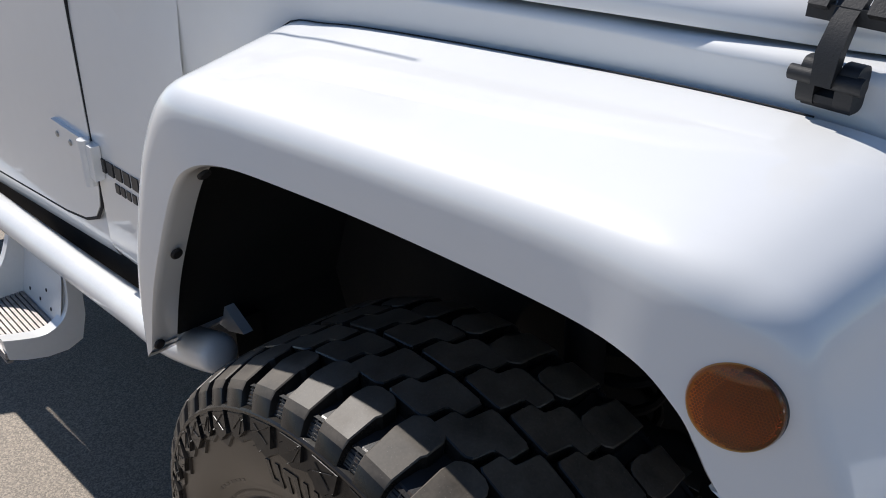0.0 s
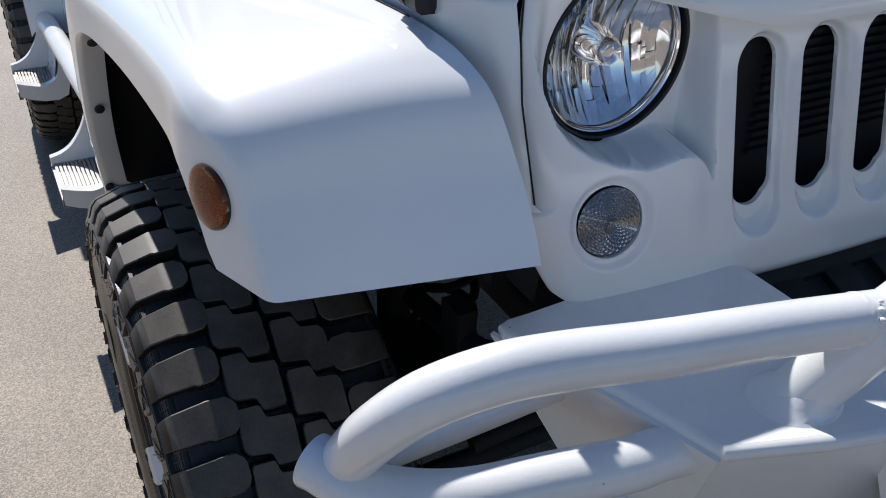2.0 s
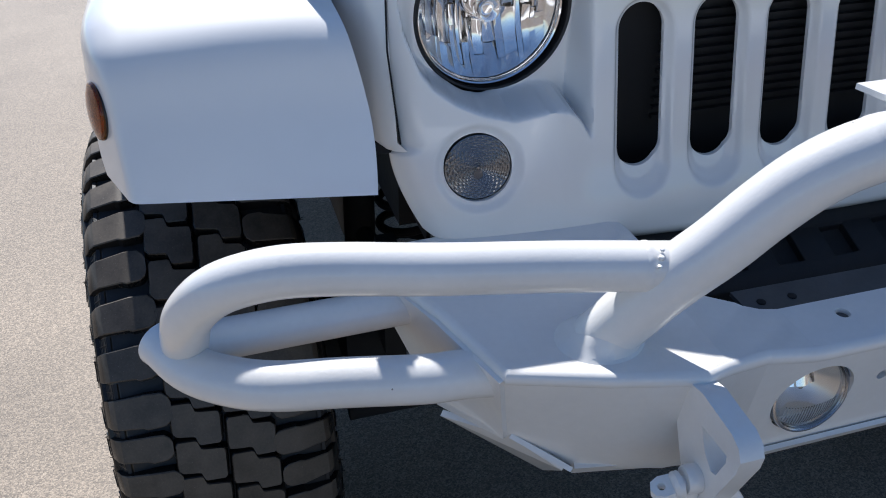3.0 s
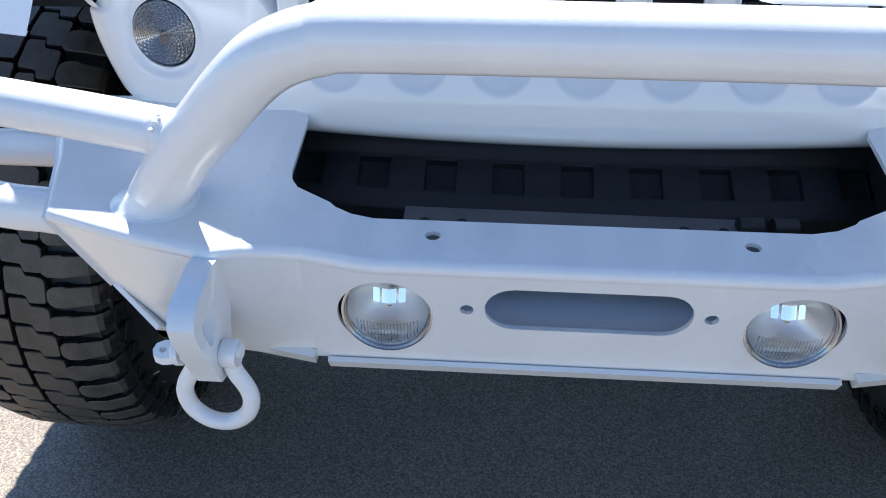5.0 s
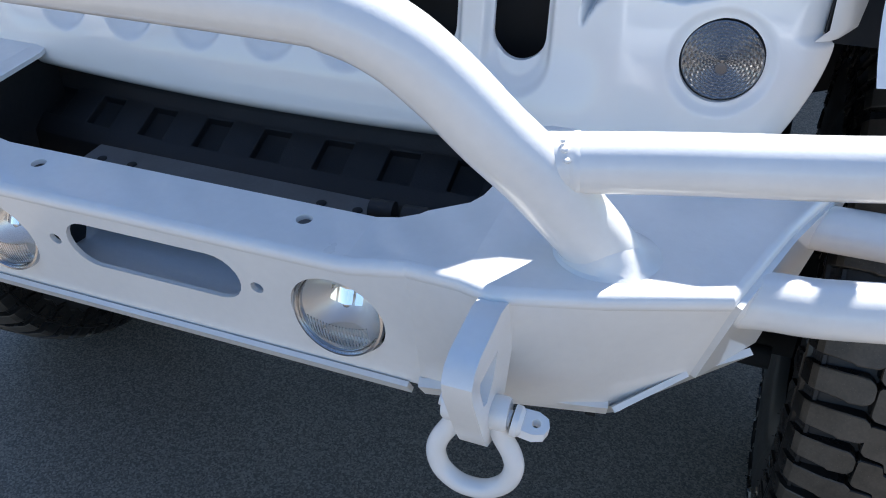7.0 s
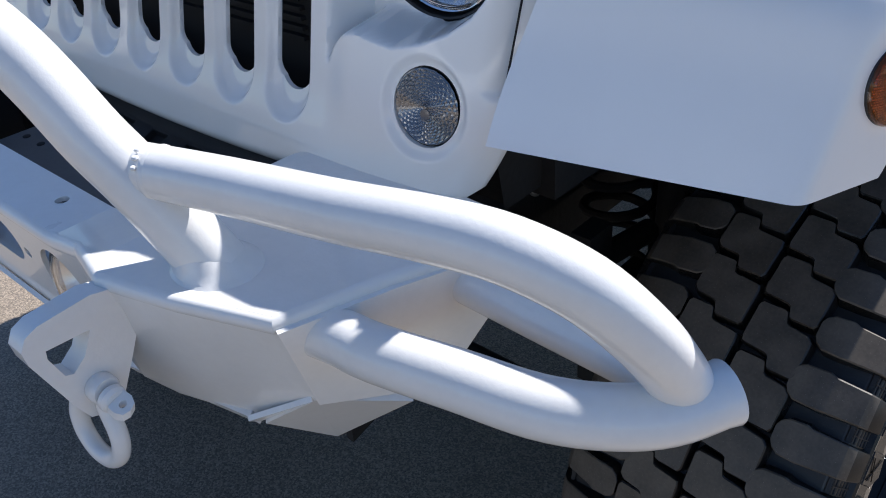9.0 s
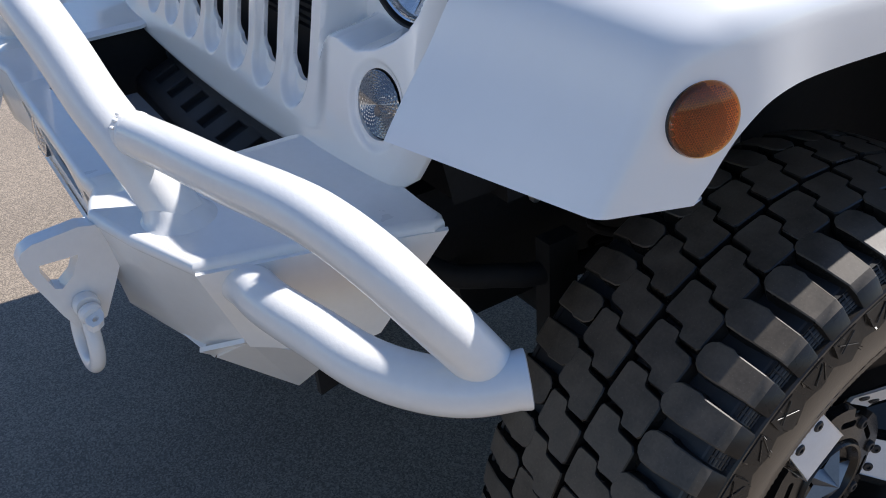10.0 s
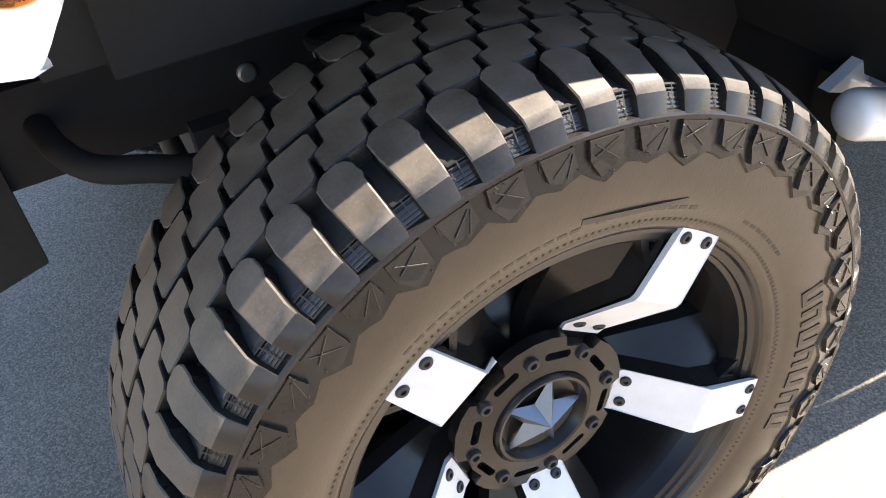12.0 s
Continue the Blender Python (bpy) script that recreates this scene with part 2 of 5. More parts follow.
def box(bm, lo, hi, m=Matrix()):
    vs = [bm.verts.new(m @ Vector((x, y, z))) for x in (lo[0], hi[0]) for y in (lo[1], hi[1]) for z in (lo[2], hi[2])]
    for q in ((0, 1, 3, 2), (4, 6, 7, 5), (0, 4, 5, 1), (2, 3, 7, 6), (0, 2, 6, 4), (1, 5, 7, 3)):
        bm.faces.new([vs[i] for i in q])
    return bm


def sheet(bm, rows):
    """Joins rows of points into a surface."""
    vs = [[bm.verts.new(p) for p in row] for row in rows]
    for a, b in zip(vs, vs[1:]):
        for i in range(len(a) - 1):
            bm.faces.new((a[i], a[i + 1], b[i + 1], b[i]))
    return bm


def spline(points, steps):
    """A Catmull-Rom curve through points of any dimension."""
    p = [np.array(q, float) for q in points]
    p = [2 * p[0] - p[1], *p, 2 * p[-1] - p[-2]]
    out = []
    for i in range(1, len(p) - 2):
        for k in range(steps):
            u = k / steps
            out.append(0.5 * (2 * p[i] + (p[i + 1] - p[i - 1]) * u + (2 * p[i - 1] - 5 * p[i] + 4 * p[i + 1] - p[i + 2]) * u * u
                              + (3 * p[i] - p[i - 1] - 3 * p[i + 1] + p[i + 2]) * u ** 3))
    return out + [p[-2]]


def disc_along(axis_from, axis_to, place):
    """A pose whose z axis runs along a direction."""
    d = (Vector(axis_to) - Vector(axis_from)).normalized()
    return Matrix.Translation(place) @ d.to_track_quat("Z", "Y").to_matrix().to_4x4()


def bolt_head(bm, m, r, h, seg=12):
    lathe(bm, [(0, h), (r * 0.75, h), (r, h * 0.6), (r, 0), (0, 0)], m, seg)


# ---- ground ----
bm = bmesh.new()
box(bm, (-600, -600, -0.3), (600, 600, 0))
tagged(part("ground", bm, ASPHALT), "weathered grey-beige asphalt, half in the vehicle's shadow", "asphalt ground", kind="structure")


# ---- the vehicle ----
LEAN, LIFT = radians(3.85), (0, 0.013, -0.019)
vehicle = thing("off_road_vehicle", LIFT, "lifted white four-wheel-drive vehicle with steel tube bumper and mud tyres", "off-road vehicle")
vehicle.rotation_euler.x = LEAN


def smooth(u):
    u = min(max(u, 0.0), 1.0)
    return u * u * (3 - 2 * u)


# fender flares
FENDER = [  # along the arch: inner (x, y, z), crease (y, z), arch edge (y, z)
    (0.800, 0.631, 0.652, 0.609, 0.659, 0.579, 0.692),
    (0.800, 0.594, 0.821, 0.574, 0.826, 0.512, 0.826),
    (0.790, 0.556, 0.961, 0.531, 0.956, 0.453, 0.933),
    (0.770, 0.511, 1.087, 0.479, 1.072, 0.394, 1.032),
    (0.752, 0.464, 1.177, 0.411, 1.15, 0.345, 1.075),
    (0.746, 0.374, 1.197, 0.328, 1.165, 0.280, 1.096),
    (0.735, 0.267, 1.208, 0.223, 1.172, 0.168, 1.105),
    (0.714, 0.082, 1.219, 0.028, 1.189, 0.018, 1.115),
    (0.694, -0.133, 1.229, -0.167, 1.208, -0.162, 1.124),
    (0.680, -0.262, 1.227, -0.256, 1.212, -0.239, 1.122),
    (0.670, -0.326, 1.211, -0.307, 1.201, -0.279, 1.101),
    (0.663, -0.367, 1.184, -0.341, 1.176, -0.297, 1.079),
    (0.654, -0.402, 1.124, -0.366, 1.123, -0.309, 1.062),
    (0.652, -0.462, 1.051, -0.407, 1.05, -0.321, 1.046),
]
FLARE_X = (0.955, 0.967, 0.971, 0.971, 0.970, 0.963, 0.953, 0.947, 0.946, 0.945, 0.936, 0.925, 0.920, 0.916)
ARCH_X = (0.954, 0.966, 0.970, 0.970, 0.969, 0.962, 0.952, 0.946, 0.945, 0.950, 0.950, 0.948, 0.947, 0.944)


def fender(s):
    rows = []
    for n, (xi, yi, zi, yc, zc, ya, za, xc, xa) in enumerate(spline([(*f, c, a) for f, c, a in zip(FENDER, FLARE_X, ARCH_X)], 7)):
        tip = smooth((n - 63) / 26)
        a = np.array([xi + 0.009 * max(0.0, (n - 84) / 7) ** 2, yi, zi])
        c = np.array([xc, yc, zc])
        e = np.array([xa, ya, za])
        d1, d2 = a - c, e - c
        cut1, cut2 = 0.040 - 0.028 * tip, min(0.040 - 0.028 * tip, 0.45 * np.linalg.norm(d2))
        p, q = c + d1 / np.linalg.norm(d1) * cut1, c + d2 / np.linalg.norm(d2) * cut2
        dome = 0.010 * smooth((n - 44) / 24) * (1 - smooth((n - 76) / 14))
        up = np.cross(np.cross(d1, np.array([0.0, 1.0, 1.1])), d1)
        up = up / np.linalg.norm(up) * (1 if up[2] - up[1] > 0 else -1)
        row = [a * (1 - u) + p * u + up * dome * 4 * u * (1 - 0.75 * u) * (1 - u) for u in np.linspace(0, 1, 9)]
        row += [p * (1 - u) ** 2 + c * 2 * u * (1 - u) + q * u * u for u in np.linspace(0, 1, 9)[1:]]
        row += [q * (1 - u) + e * u for u in (0.5, 0.96)]
        inw = d2 / np.linalg.norm(d2)
        row += [e + inw * 0.001 + np.array([-0.004, 0, 0]), e + np.array([-0.012, 0, 0]) + inw * 0.001, e + np.array([-0.042, 0, 0]) - inw * 0.002]
        row += [e + np.array([-0.042, 0, 0]) - inw * 0.012]
        rows.append([Vector((s * v[0], v[1], v[2])) for v in row])
    bm = bmesh.new()
    sheet(bm, rows)
    # turned edge along the front and the rear bottom
    for row, d in ((rows[-1], Vector((0, 0.009, 0.003))), (rows[0], Vector((0, -0.01, 0.012)))):
        sheet(bm, [row, [v + d for v in row]])
    bmesh.ops.remove_doubles(bm, verts=bm.verts, dist=0.0004)
    flare = part("fender_flare", bm, PAINT, vehicle, "glossy white fender flare with rounded outer edge", sharp=50)
    # push-pins in the rear leg's flange
    for y, z, th in ((0.356, 1.060, 40), (0.460, 0.910, 65), (0.565, 0.709, 75)):
        bm = bmesh.new()
        n = Vector((0, -math.sin(radians(th)), -math.cos(radians(th)) * 0.6))
        bolt_head(bm, disc_along((0, 0, 0), n, (s * 0.947, y, z)), 0.0085, 0.004, 16)
        part("push_pin", bm, BLACK, flare, "black plastic push-pin")
    # marker lamp
    m = disc_along((0, 0, 0), (s, -0.275, 0.085), (s * 0.9335, -0.3145, 1.120))
    bm = bmesh.new()
    lathe(bm, [(0.0325, -0.012), (0.0325, 0.0065), (0.031, 0.0095), (0.022, 0.0125), (0.010, 0.014), (0, 0.0142), (0, 0.0118), (0.010, 0.0116), (0.021, 0.0102), (0.0294, 0.0075), (0.0308, 0.0055), (0.0308, -0.012), (0.0325, -0.012)], m, 48)
    lens = part("marker_lamp", bm, AMBER, vehicle, "round amber side marker with honeycomb lens")
    lens.visible_shadow = False
    bm = bmesh.new()
    # two fields of small cells, tilted away from each other like a roof
    cell, upward = 0.0024, (m.to_3x3().inverted() @ Vector((0, 0, 1))).normalized()
    upward = Vector((upward.x, upward.y, 0)).normalized()
    across = upward.cross(Vector((0, 0, 1)))
    for i in range(-14, 15):
        for j in range(-15, 16):
            cx, cy = cell * (i + 0.5 * (j % 2)), cell * 0.866 * j
            if math.hypot(cx, cy) > 0.0280:
                continue

            def roof(x, y, lift):
                return bm.verts.new(m @ (across * x + upward * y + Vector((0, 0, 0.0079 - 0.080 * abs(x) + lift))))
            rim_of = [roof(cx + 0.50 * cell * math.sin(k * math.pi / 3), cy + 0.50 * cell * math.cos(k * math.pi / 3), 0.0) for k in range(6)]
            top = roof(cx, cy, 0.0007)
            for k in range(6):
                bm.faces.new((rim_of[k], rim_of[(k + 1) % 6], top))
    part("reflector", bm, AMBER_BACK, lens, sharp=10)
    bm = bmesh.new()
    lathe(bm, [(0.0306, -0.012), (0.0306, 0.0052), (0.016, 0.0060), (0, 0.0064)], m, 40)
    part("lamp_housing", bm, HOUSING, lens)
    bm = bmesh.new()
    lathe(bm, [(0.0328, -0.012), (0.0336, 0.001), (0.0332, 0.003), (0.0322, 0.0050)], m, 48)
    part("gasket", bm, BLACK, lens)
    return flare


for s in (-1, 1):
    fender(s)


# wheel-house liners
def liner(s):
    bm = bmesh.new()
    rows = []
    for xi, yi, zi, yc, zc, ya, za in spline(FENDER, 3):
        yy, zz = (yc + ya) / 2, (zc + za) / 2
        rows.append([Vector((s * x, yy + (0.02 if yy > 0.3 else 0), zz)) for x in (0.925, 0.85, 0.75, 0.58)])
    sheet(bm, rows)
    inner = [Vector((s * 0.58, r[3].y, r[3].z)) for r in rows]
    sheet(bm, [inner, [Vector((s * 0.57, v.y * 0.9, min(v.z, 0.91 - 0.41 * smooth((v.y - 0.1) / 0.3)) - 0.02)) for v in inner]])
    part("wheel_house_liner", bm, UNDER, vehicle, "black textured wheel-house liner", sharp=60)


for s in (-1, 1):
    liner(s)


# engine-bay sides, cowl and tub
def side_x(y):
    return float(np.interp(y, [-0.312, -0.306, -0.29, -0.25, -0.13, 0.08, 0.27, 0.374, 0.464, 0.52, 0.64, 0.80, 1.00], [0.6165, 0.630, 0.645, 0.668, 0.686, 0.706, 0.729, 0.741, 0.751, 0.766, 0.793, 0.816, 0.826]))


def hood_line(y):
    return float(np.interp(y, [-0.33, -0.2, 0.0, 0.2, 0.4, 0.75, 1.0], [1.277, 1.281, 1.277, 1.268, 1.259, 1.237, 1.220]))


def bay_side(s):
    bm = bmesh.new()
    rows = []
    for y in (-0.312, -0.306, *np.linspace(-0.295, 0.995, 60)):
        x = side_x(y)
        ahead = smooth((-y - 0.06) / 0.22)
        top = hood_line(y) - 0.006
        low = 1.052 if y < 0.3 else 1.052 - 0.40 * smooth((y - 0.66) / 0.06)
        rows.append([Vector((s * (x + dx), y - 0.277 * ahead * (1.285 - z), z)) for dx, z in (
            (-0.012 if y < 0.6 else 0.0, low), (0.0, low + 0.012), (0.0, low + 0.5 * (top - low)), (0.0, top - 0.055), (0.0, top - 0.03), (0.0, top - 0.013), (0.0, top - 0.010), (-0.005, top - 0.002), (-0.016, top), (-0.05, top))])
    sheet(bm, rows)
    part("bay_side_panel", bm, PAINT, vehicle, "white engine-bay side panel", sharp=60)
    # thin dark strip laid where shade fills the gap along the flare
    bm = bmesh.new()
    pts = []
    for xi, yi, zi, *_ in spline(FENDER, 5):
        if -0.24 < yi < 0.50:
            pts.append(Vector((s * (xi + 0.001), yi, zi + 0.001)))
    tube(bm, pts, 0.0009, 8)
    part("flare_seal", bm, GAP, vehicle, "thin dark line for the shaded gap between flare and body")


for s in (-1, 1):
    bay_side(s)

bm = bmesh.new()
rows = []
for y in (-0.405, -0.408, -0.402, -0.388, -0.35, -0.28, -0.1, 0.15, 0.45, 0.75):
    w = 0.612 if y < -0.38 else side_x(max(y, -0.34)) + 0.001
    zb = hood_line(y) if y > -0.32 else 1.276 + (hood_line(-0.33) - 1.276) * smooth((y + 0.39) / 0.06)
    rise = float(np.interp(y, [-0.408, -0.402, -0.388, -0.35, -0.28, -0.1, 0.2, 0.75], [0.014, 0.028, 0.045, 0.070, 0.090, 0.106, 0.118, 0.130]))
    if y == -0.405:
        rise = 0.002
    dip = 1 - smooth((y + 0.405) / 0.045)  # the lip hangs lower over the slots
    side = rise * (0.70 - 0.15 * smooth((y + 0.39) / 0.10))
    prof = [(w, zb), (w + 0.002, zb + 0.25 * side), (w - 0.012, zb + 0.62 * side), (w - 0.05, zb + 0.92 * side), (w - 0.12, zb + side), (0.435, zb + side + 0.002), (0.395, zb + 0.70 * rise + 0.003), (0.355, zb + 0.92 * rise + 0.005), (0.325, zb + rise + 0.006), (0.29, zb + rise + 0.007), (0.15, zb + rise + 0.011), (0, zb + rise + 0.014)]
    prof = [(x, z - dip * float(np.interp(x, [0.31, 0.34, 0.40, 0.54], [0.066, 0.060, 0.042, 0.0]))) for x, z in prof]
    bow = 0.22 * (1 - smooth((y + 0.36) / 0.45))
    rows.append([Vector((x, y + bow * x * x, z)) for x, z in prof] + [Vector((-x, y + bow * x * x, z)) for x, z in prof[-2::-1]])
sheet(bm, rows)
sheet(bm, [[v + Vector((0, 0.03, 0.002)) for v in rows[0]], rows[0]])
hood = part("hood", bm, PAINT, vehicle, "white hood with rolled front lip", sharp=50)


# hood latches
def latch(s):
    y0, z0 = -0.227, 1.263
    x0 = side_x(y0)
    bm = bmesh.new()
    for dy in (-0.022, 0.010):
        ear = [(0.0095 + 0.0135 * math.copysign(abs(math.cos(a)) ** 0.6, math.cos(a)), -0.003 + 0.0195 * math.copysign(abs(math.sin(a)) ** 0.6, math.sin(a))) for a in np.linspace(0, 2 * math.pi, 25)[:-1]]
        plate(bm, ear, lambda u, v, w: Vector((s * (x0 + u), y0 + dy + w, z0 + v)), 0.015)
    lip = [(-0.002, -0.024), (0.014, -0.024), (0.020, -0.018), (0.020, -0.012), (-0.002, -0.008)]
    plate(bm, lip, lambda u, v, w: Vector((s * (x0 + u), y0 - 0.020 + w, z0 + v)), 0.042)
    bevel(bm, 0.0042, 3, 50)
    base = part("hood_latch", bm, BLACK, vehicle, "black rubber hood latch")
    bm = bmesh.new()
    tube(bm, [(s * (x0 + 0.020), y0 - 0.028, z0 + 0.002), (s * (x0 + 0.020), y0 + 0.034, z0 + 0.002)], [0.0075, 0.0065], 16)
    part("pin", bm, BLACK, base)
    bm = bmesh.new()
    path = [Vector((s * (x0 + 0.024), y0 + 0.003, z0 - 0.002)), Vector((s * (x0 + 0.024), y0 + 0.003, z0 + 0.025)), Vector((s * (x0 + 0.010), y0 + 0.003, z0 + 0.05)), Vector((s * (x0 - 0.016), y0 + 0.003, z0 + 0.08))]
    prev = None
    for p, w in zip(path, (0.0085, 0.010, 0.009, 0.013)):
        ring = [bm.verts.new(p + Vector((s * dx, dy, 0))) for dx, dy in ((-0.006, -w), (0.006, -w), (0.006, w), (-0.006, w))]
        if prev:
            for k in range(4):
                bm.faces.new((prev[k], prev[(k + 1) % 4], ring[(k + 1) % 4], ring[k]))
        else:
            bm.faces.new(ring)
        prev = ring
    bm.faces.new(prev)
    bevel(bm, 0.003, 2)
    part("strap", bm, BLACK, base, "black rubber strap")
    bm = bmesh.new()
    for dy in (-0.03, 0.018):
        slab(bm, [(s * (x0 + 0.006), y0 + dy, z0 + 0.05), (s * (x0 + 0.006), y0 + dy + 0.016, z0 + 0.05), (s * (x0 - 0.03), y0 + dy + 0.016, z0 + 0.10), (s * (x0 - 0.03), y0 + dy, z0 + 0.10)], 0.012 * -s)
    box(bm, (s * (x0 - 0.01), y0 - 0.032, z0 + 0.045), (s * (x0 + 0.010), y0 + 0.036, z0 + 0.058))
    bevel(bm, 0.003, 2)
    part("hood_bracket", bm, BLACK, base)


for s in (-1, 1):
    latch(s)


# grille panel: a curved face with seven slots and two headlamp bowls
SLOTS = [0.103 * k for k in range(-3, 4)]
SLOT_Z, SLOT_HALF, SLOT_W = 1.087, 0.111, 0.0312
LAMP_X, LAMP_Z, LAMP_R = 0.4885, 1.192, 0.0925
SIG_X, SIG_Z = 0.523, 1.0275


def slot_sdf(x, z):
    d = 9.0
    for cx in SLOTS:
        dz = max(abs(z - SLOT_Z) - (SLOT_HALF - SLOT_W), 0)
        d = min(d, math.hypot(x - cx, dz) - SLOT_W)
    return d


def slot_hole(x, z):
    """The open part of a slot, above its sloping lower ledge."""
    d = 9.0
    for cx in SLOTS:
        dz = max(abs(z - SLOT_Z - 0.011) - (SLOT_HALF - 0.011 - SLOT_W), 0)
        d = min(d, math.hypot(x - cx, dz) - SLOT_W + 0.001)
    return d


def grille_low(x):
    return 0.890 + 0.09 * abs(x) ** 2


def grille_wide(z):
    side = float(np.interp(z, [1.06, 1.11, 1.167, 1.23, 1.296], [0.612, 0.615, 0.618, 0.614, 0.601]))
    return side + 0.012 * smooth((1.058 - z) / 0.012) - 0.046 * max(0.0, (1.045 - z) / 0.115) ** 1.6


BOWL_X = (0.379, 0.384, 0.390, 0.398, 0.409, 0.422, 0.437, 0.455, 0.478, 0.515, 0.545, 0.570, 0.585, 0.600, 0.612)
BOWL_Z = (1.055, 1.065, 1.076, 1.085, 1.093, 1.096, 1.096, 1.093, 1.090, 1.099, 1.112, 1.130, 1.150, 1.190, 1.290)


def grille_y(x, z):
    ax = abs(x)
    y = -0.416 + 0.22 * (z - 0.995)
    y += 0.024 * max(0.0, (ax - 0.36) / 0.25) ** 2
    y += 0.013 * max(0.0, (ax - grille_wide(z) + 0.030) / 0.03) ** 2
    y += 0.009 * smooth((z - 0.95) / 0.08) * (1 - smooth((ax - 0.375) / 0.05))
    low = grille_low(x)
    y += 0.035 * max(0.0, 1 - (z - low) / 0.03) ** 2
    # recess round the headlamp, with a crisp lower lip
    if ax > 0.375 and z > 1.04:
        lip = float(np.interp(ax, BOWL_X, BOWL_Z))
        deep = smooth((z - lip + 0.009) / 0.014) ** 0.8 * smooth((ax - 0.375) / 0.014) * smooth((0.613 - ax) / 0.03)
        target = -0.324
        if y < target:
            y += (target - y) * deep
    # ring round the signal lamp
    r = math.hypot(ax - SIG_X, z - SIG_Z)
    y += 0.006 * (1 - smooth((r - 0.044) / 0.012))
    # chamfered slots
    if ax < 0.39:
        d = slot_sdf(x, z)
        y += 0.010 * (1 - smooth(d / 0.010)) + min(0.006, 0.8 * max(0.0, -d))
    return y


def lamp_sdf(x, z):
    return min(math.hypot(abs(x) - LAMP_X + 0.002, z - LAMP_Z + 0.001) - LAMP_R - 0.0035, math.hypot(abs(x) - SIG_X, z - SIG_Z) - 0.0415)


def hole_sdf(x, z):
    return min(slot_hole(x, z), lamp_sdf(x, z))


bm = bmesh.new()
CELL = 0.0021
nx, nz = int(1.236 / CELL), int(0.385 / CELL)
grid = {}
for i in range(nx + 1):
    x0 = -0.618 + 1.236 * i / nx
    for j in range(nz + 1):
        v = j / nz
        low = grille_low(x0) + 0.030 * max(0.0, (abs(x0) - 0.575) / 0.043) ** 2
        z = low + (1.290 - low) * v
        x = x0 * grille_wide(z) / 0.618
        d = hole_sdf(x, z)
        grid[i, j] = [x, z, 0.0 if abs(d) < CELL * 0.35 else d, d]
made = {}


def grille_vert(k):
    if k not in made:
        x, z, inside, d = grid[k]
        if inside <= 0:
            h = 1e-4
            for _ in range(2):
                d = hole_sdf(x, z)
                x, z = x - d * (hole_sdf(x + h, z) - d) / h, z - d * (hole_sdf(x, z + h) - d) / h
        made[k] = bm.verts.new((x, grille_y(x, z), z))
    return made[k]


for i in range(nx):
    for j in range(nz):
        q = ((i, j), (i + 1, j), (i + 1, j + 1), (i, j + 1))
        if max(grid[k][2] for k in q) > 0:
            bm.faces.new([grille_vert(k) for k in q])
bmesh.ops.remove_doubles(bm, verts=bm.verts, dist=0.0002)
loose = [v for v in bm.verts if not v.link_faces]
bmesh.ops.delete(bm, geom=loose, context="VERTS")
rim = [e for e in bm.edges if len(e.link_faces) == 1]
got = bmesh.ops.extrude_edge_only(bm, edges=rim)
for v in got["geom"]:
    if isinstance(v, bmesh.types.BMVert):
        v.co.y += 0.006
grille = part("grille", bm, PAINT, vehicle, "white seven-slot grille panel", sharp=60)

# dark gap round the grille
for s in (-1, 1):
    bm = bmesh.new()
    tube(bm, [Vector((s * (grille_wide(z) + 0.001), -0.312 - 0.277 * (1.285 - z), z)) for z in np.linspace(1.062, 1.292, 12)], 0.0011, 8)
    part("panel_gap", bm, GAP, grille)

# radiator behind the slots
bm = bmesh.new()
box(bm, (-0.36, -0.325, 0.93), (0.36, -0.315, 1.25))
radiator = part("radiator", bm, GAP, vehicle, "black radiator with horizontal fins")
for k in range(16):
    bm = bmesh.new()
    box(bm, (-0.262, -0.333, 1.030 + 0.0125 * k), (0.262, -0.324, 1.035 + 0.0125 * k))
    part("fin", bm, GAP, radiator)


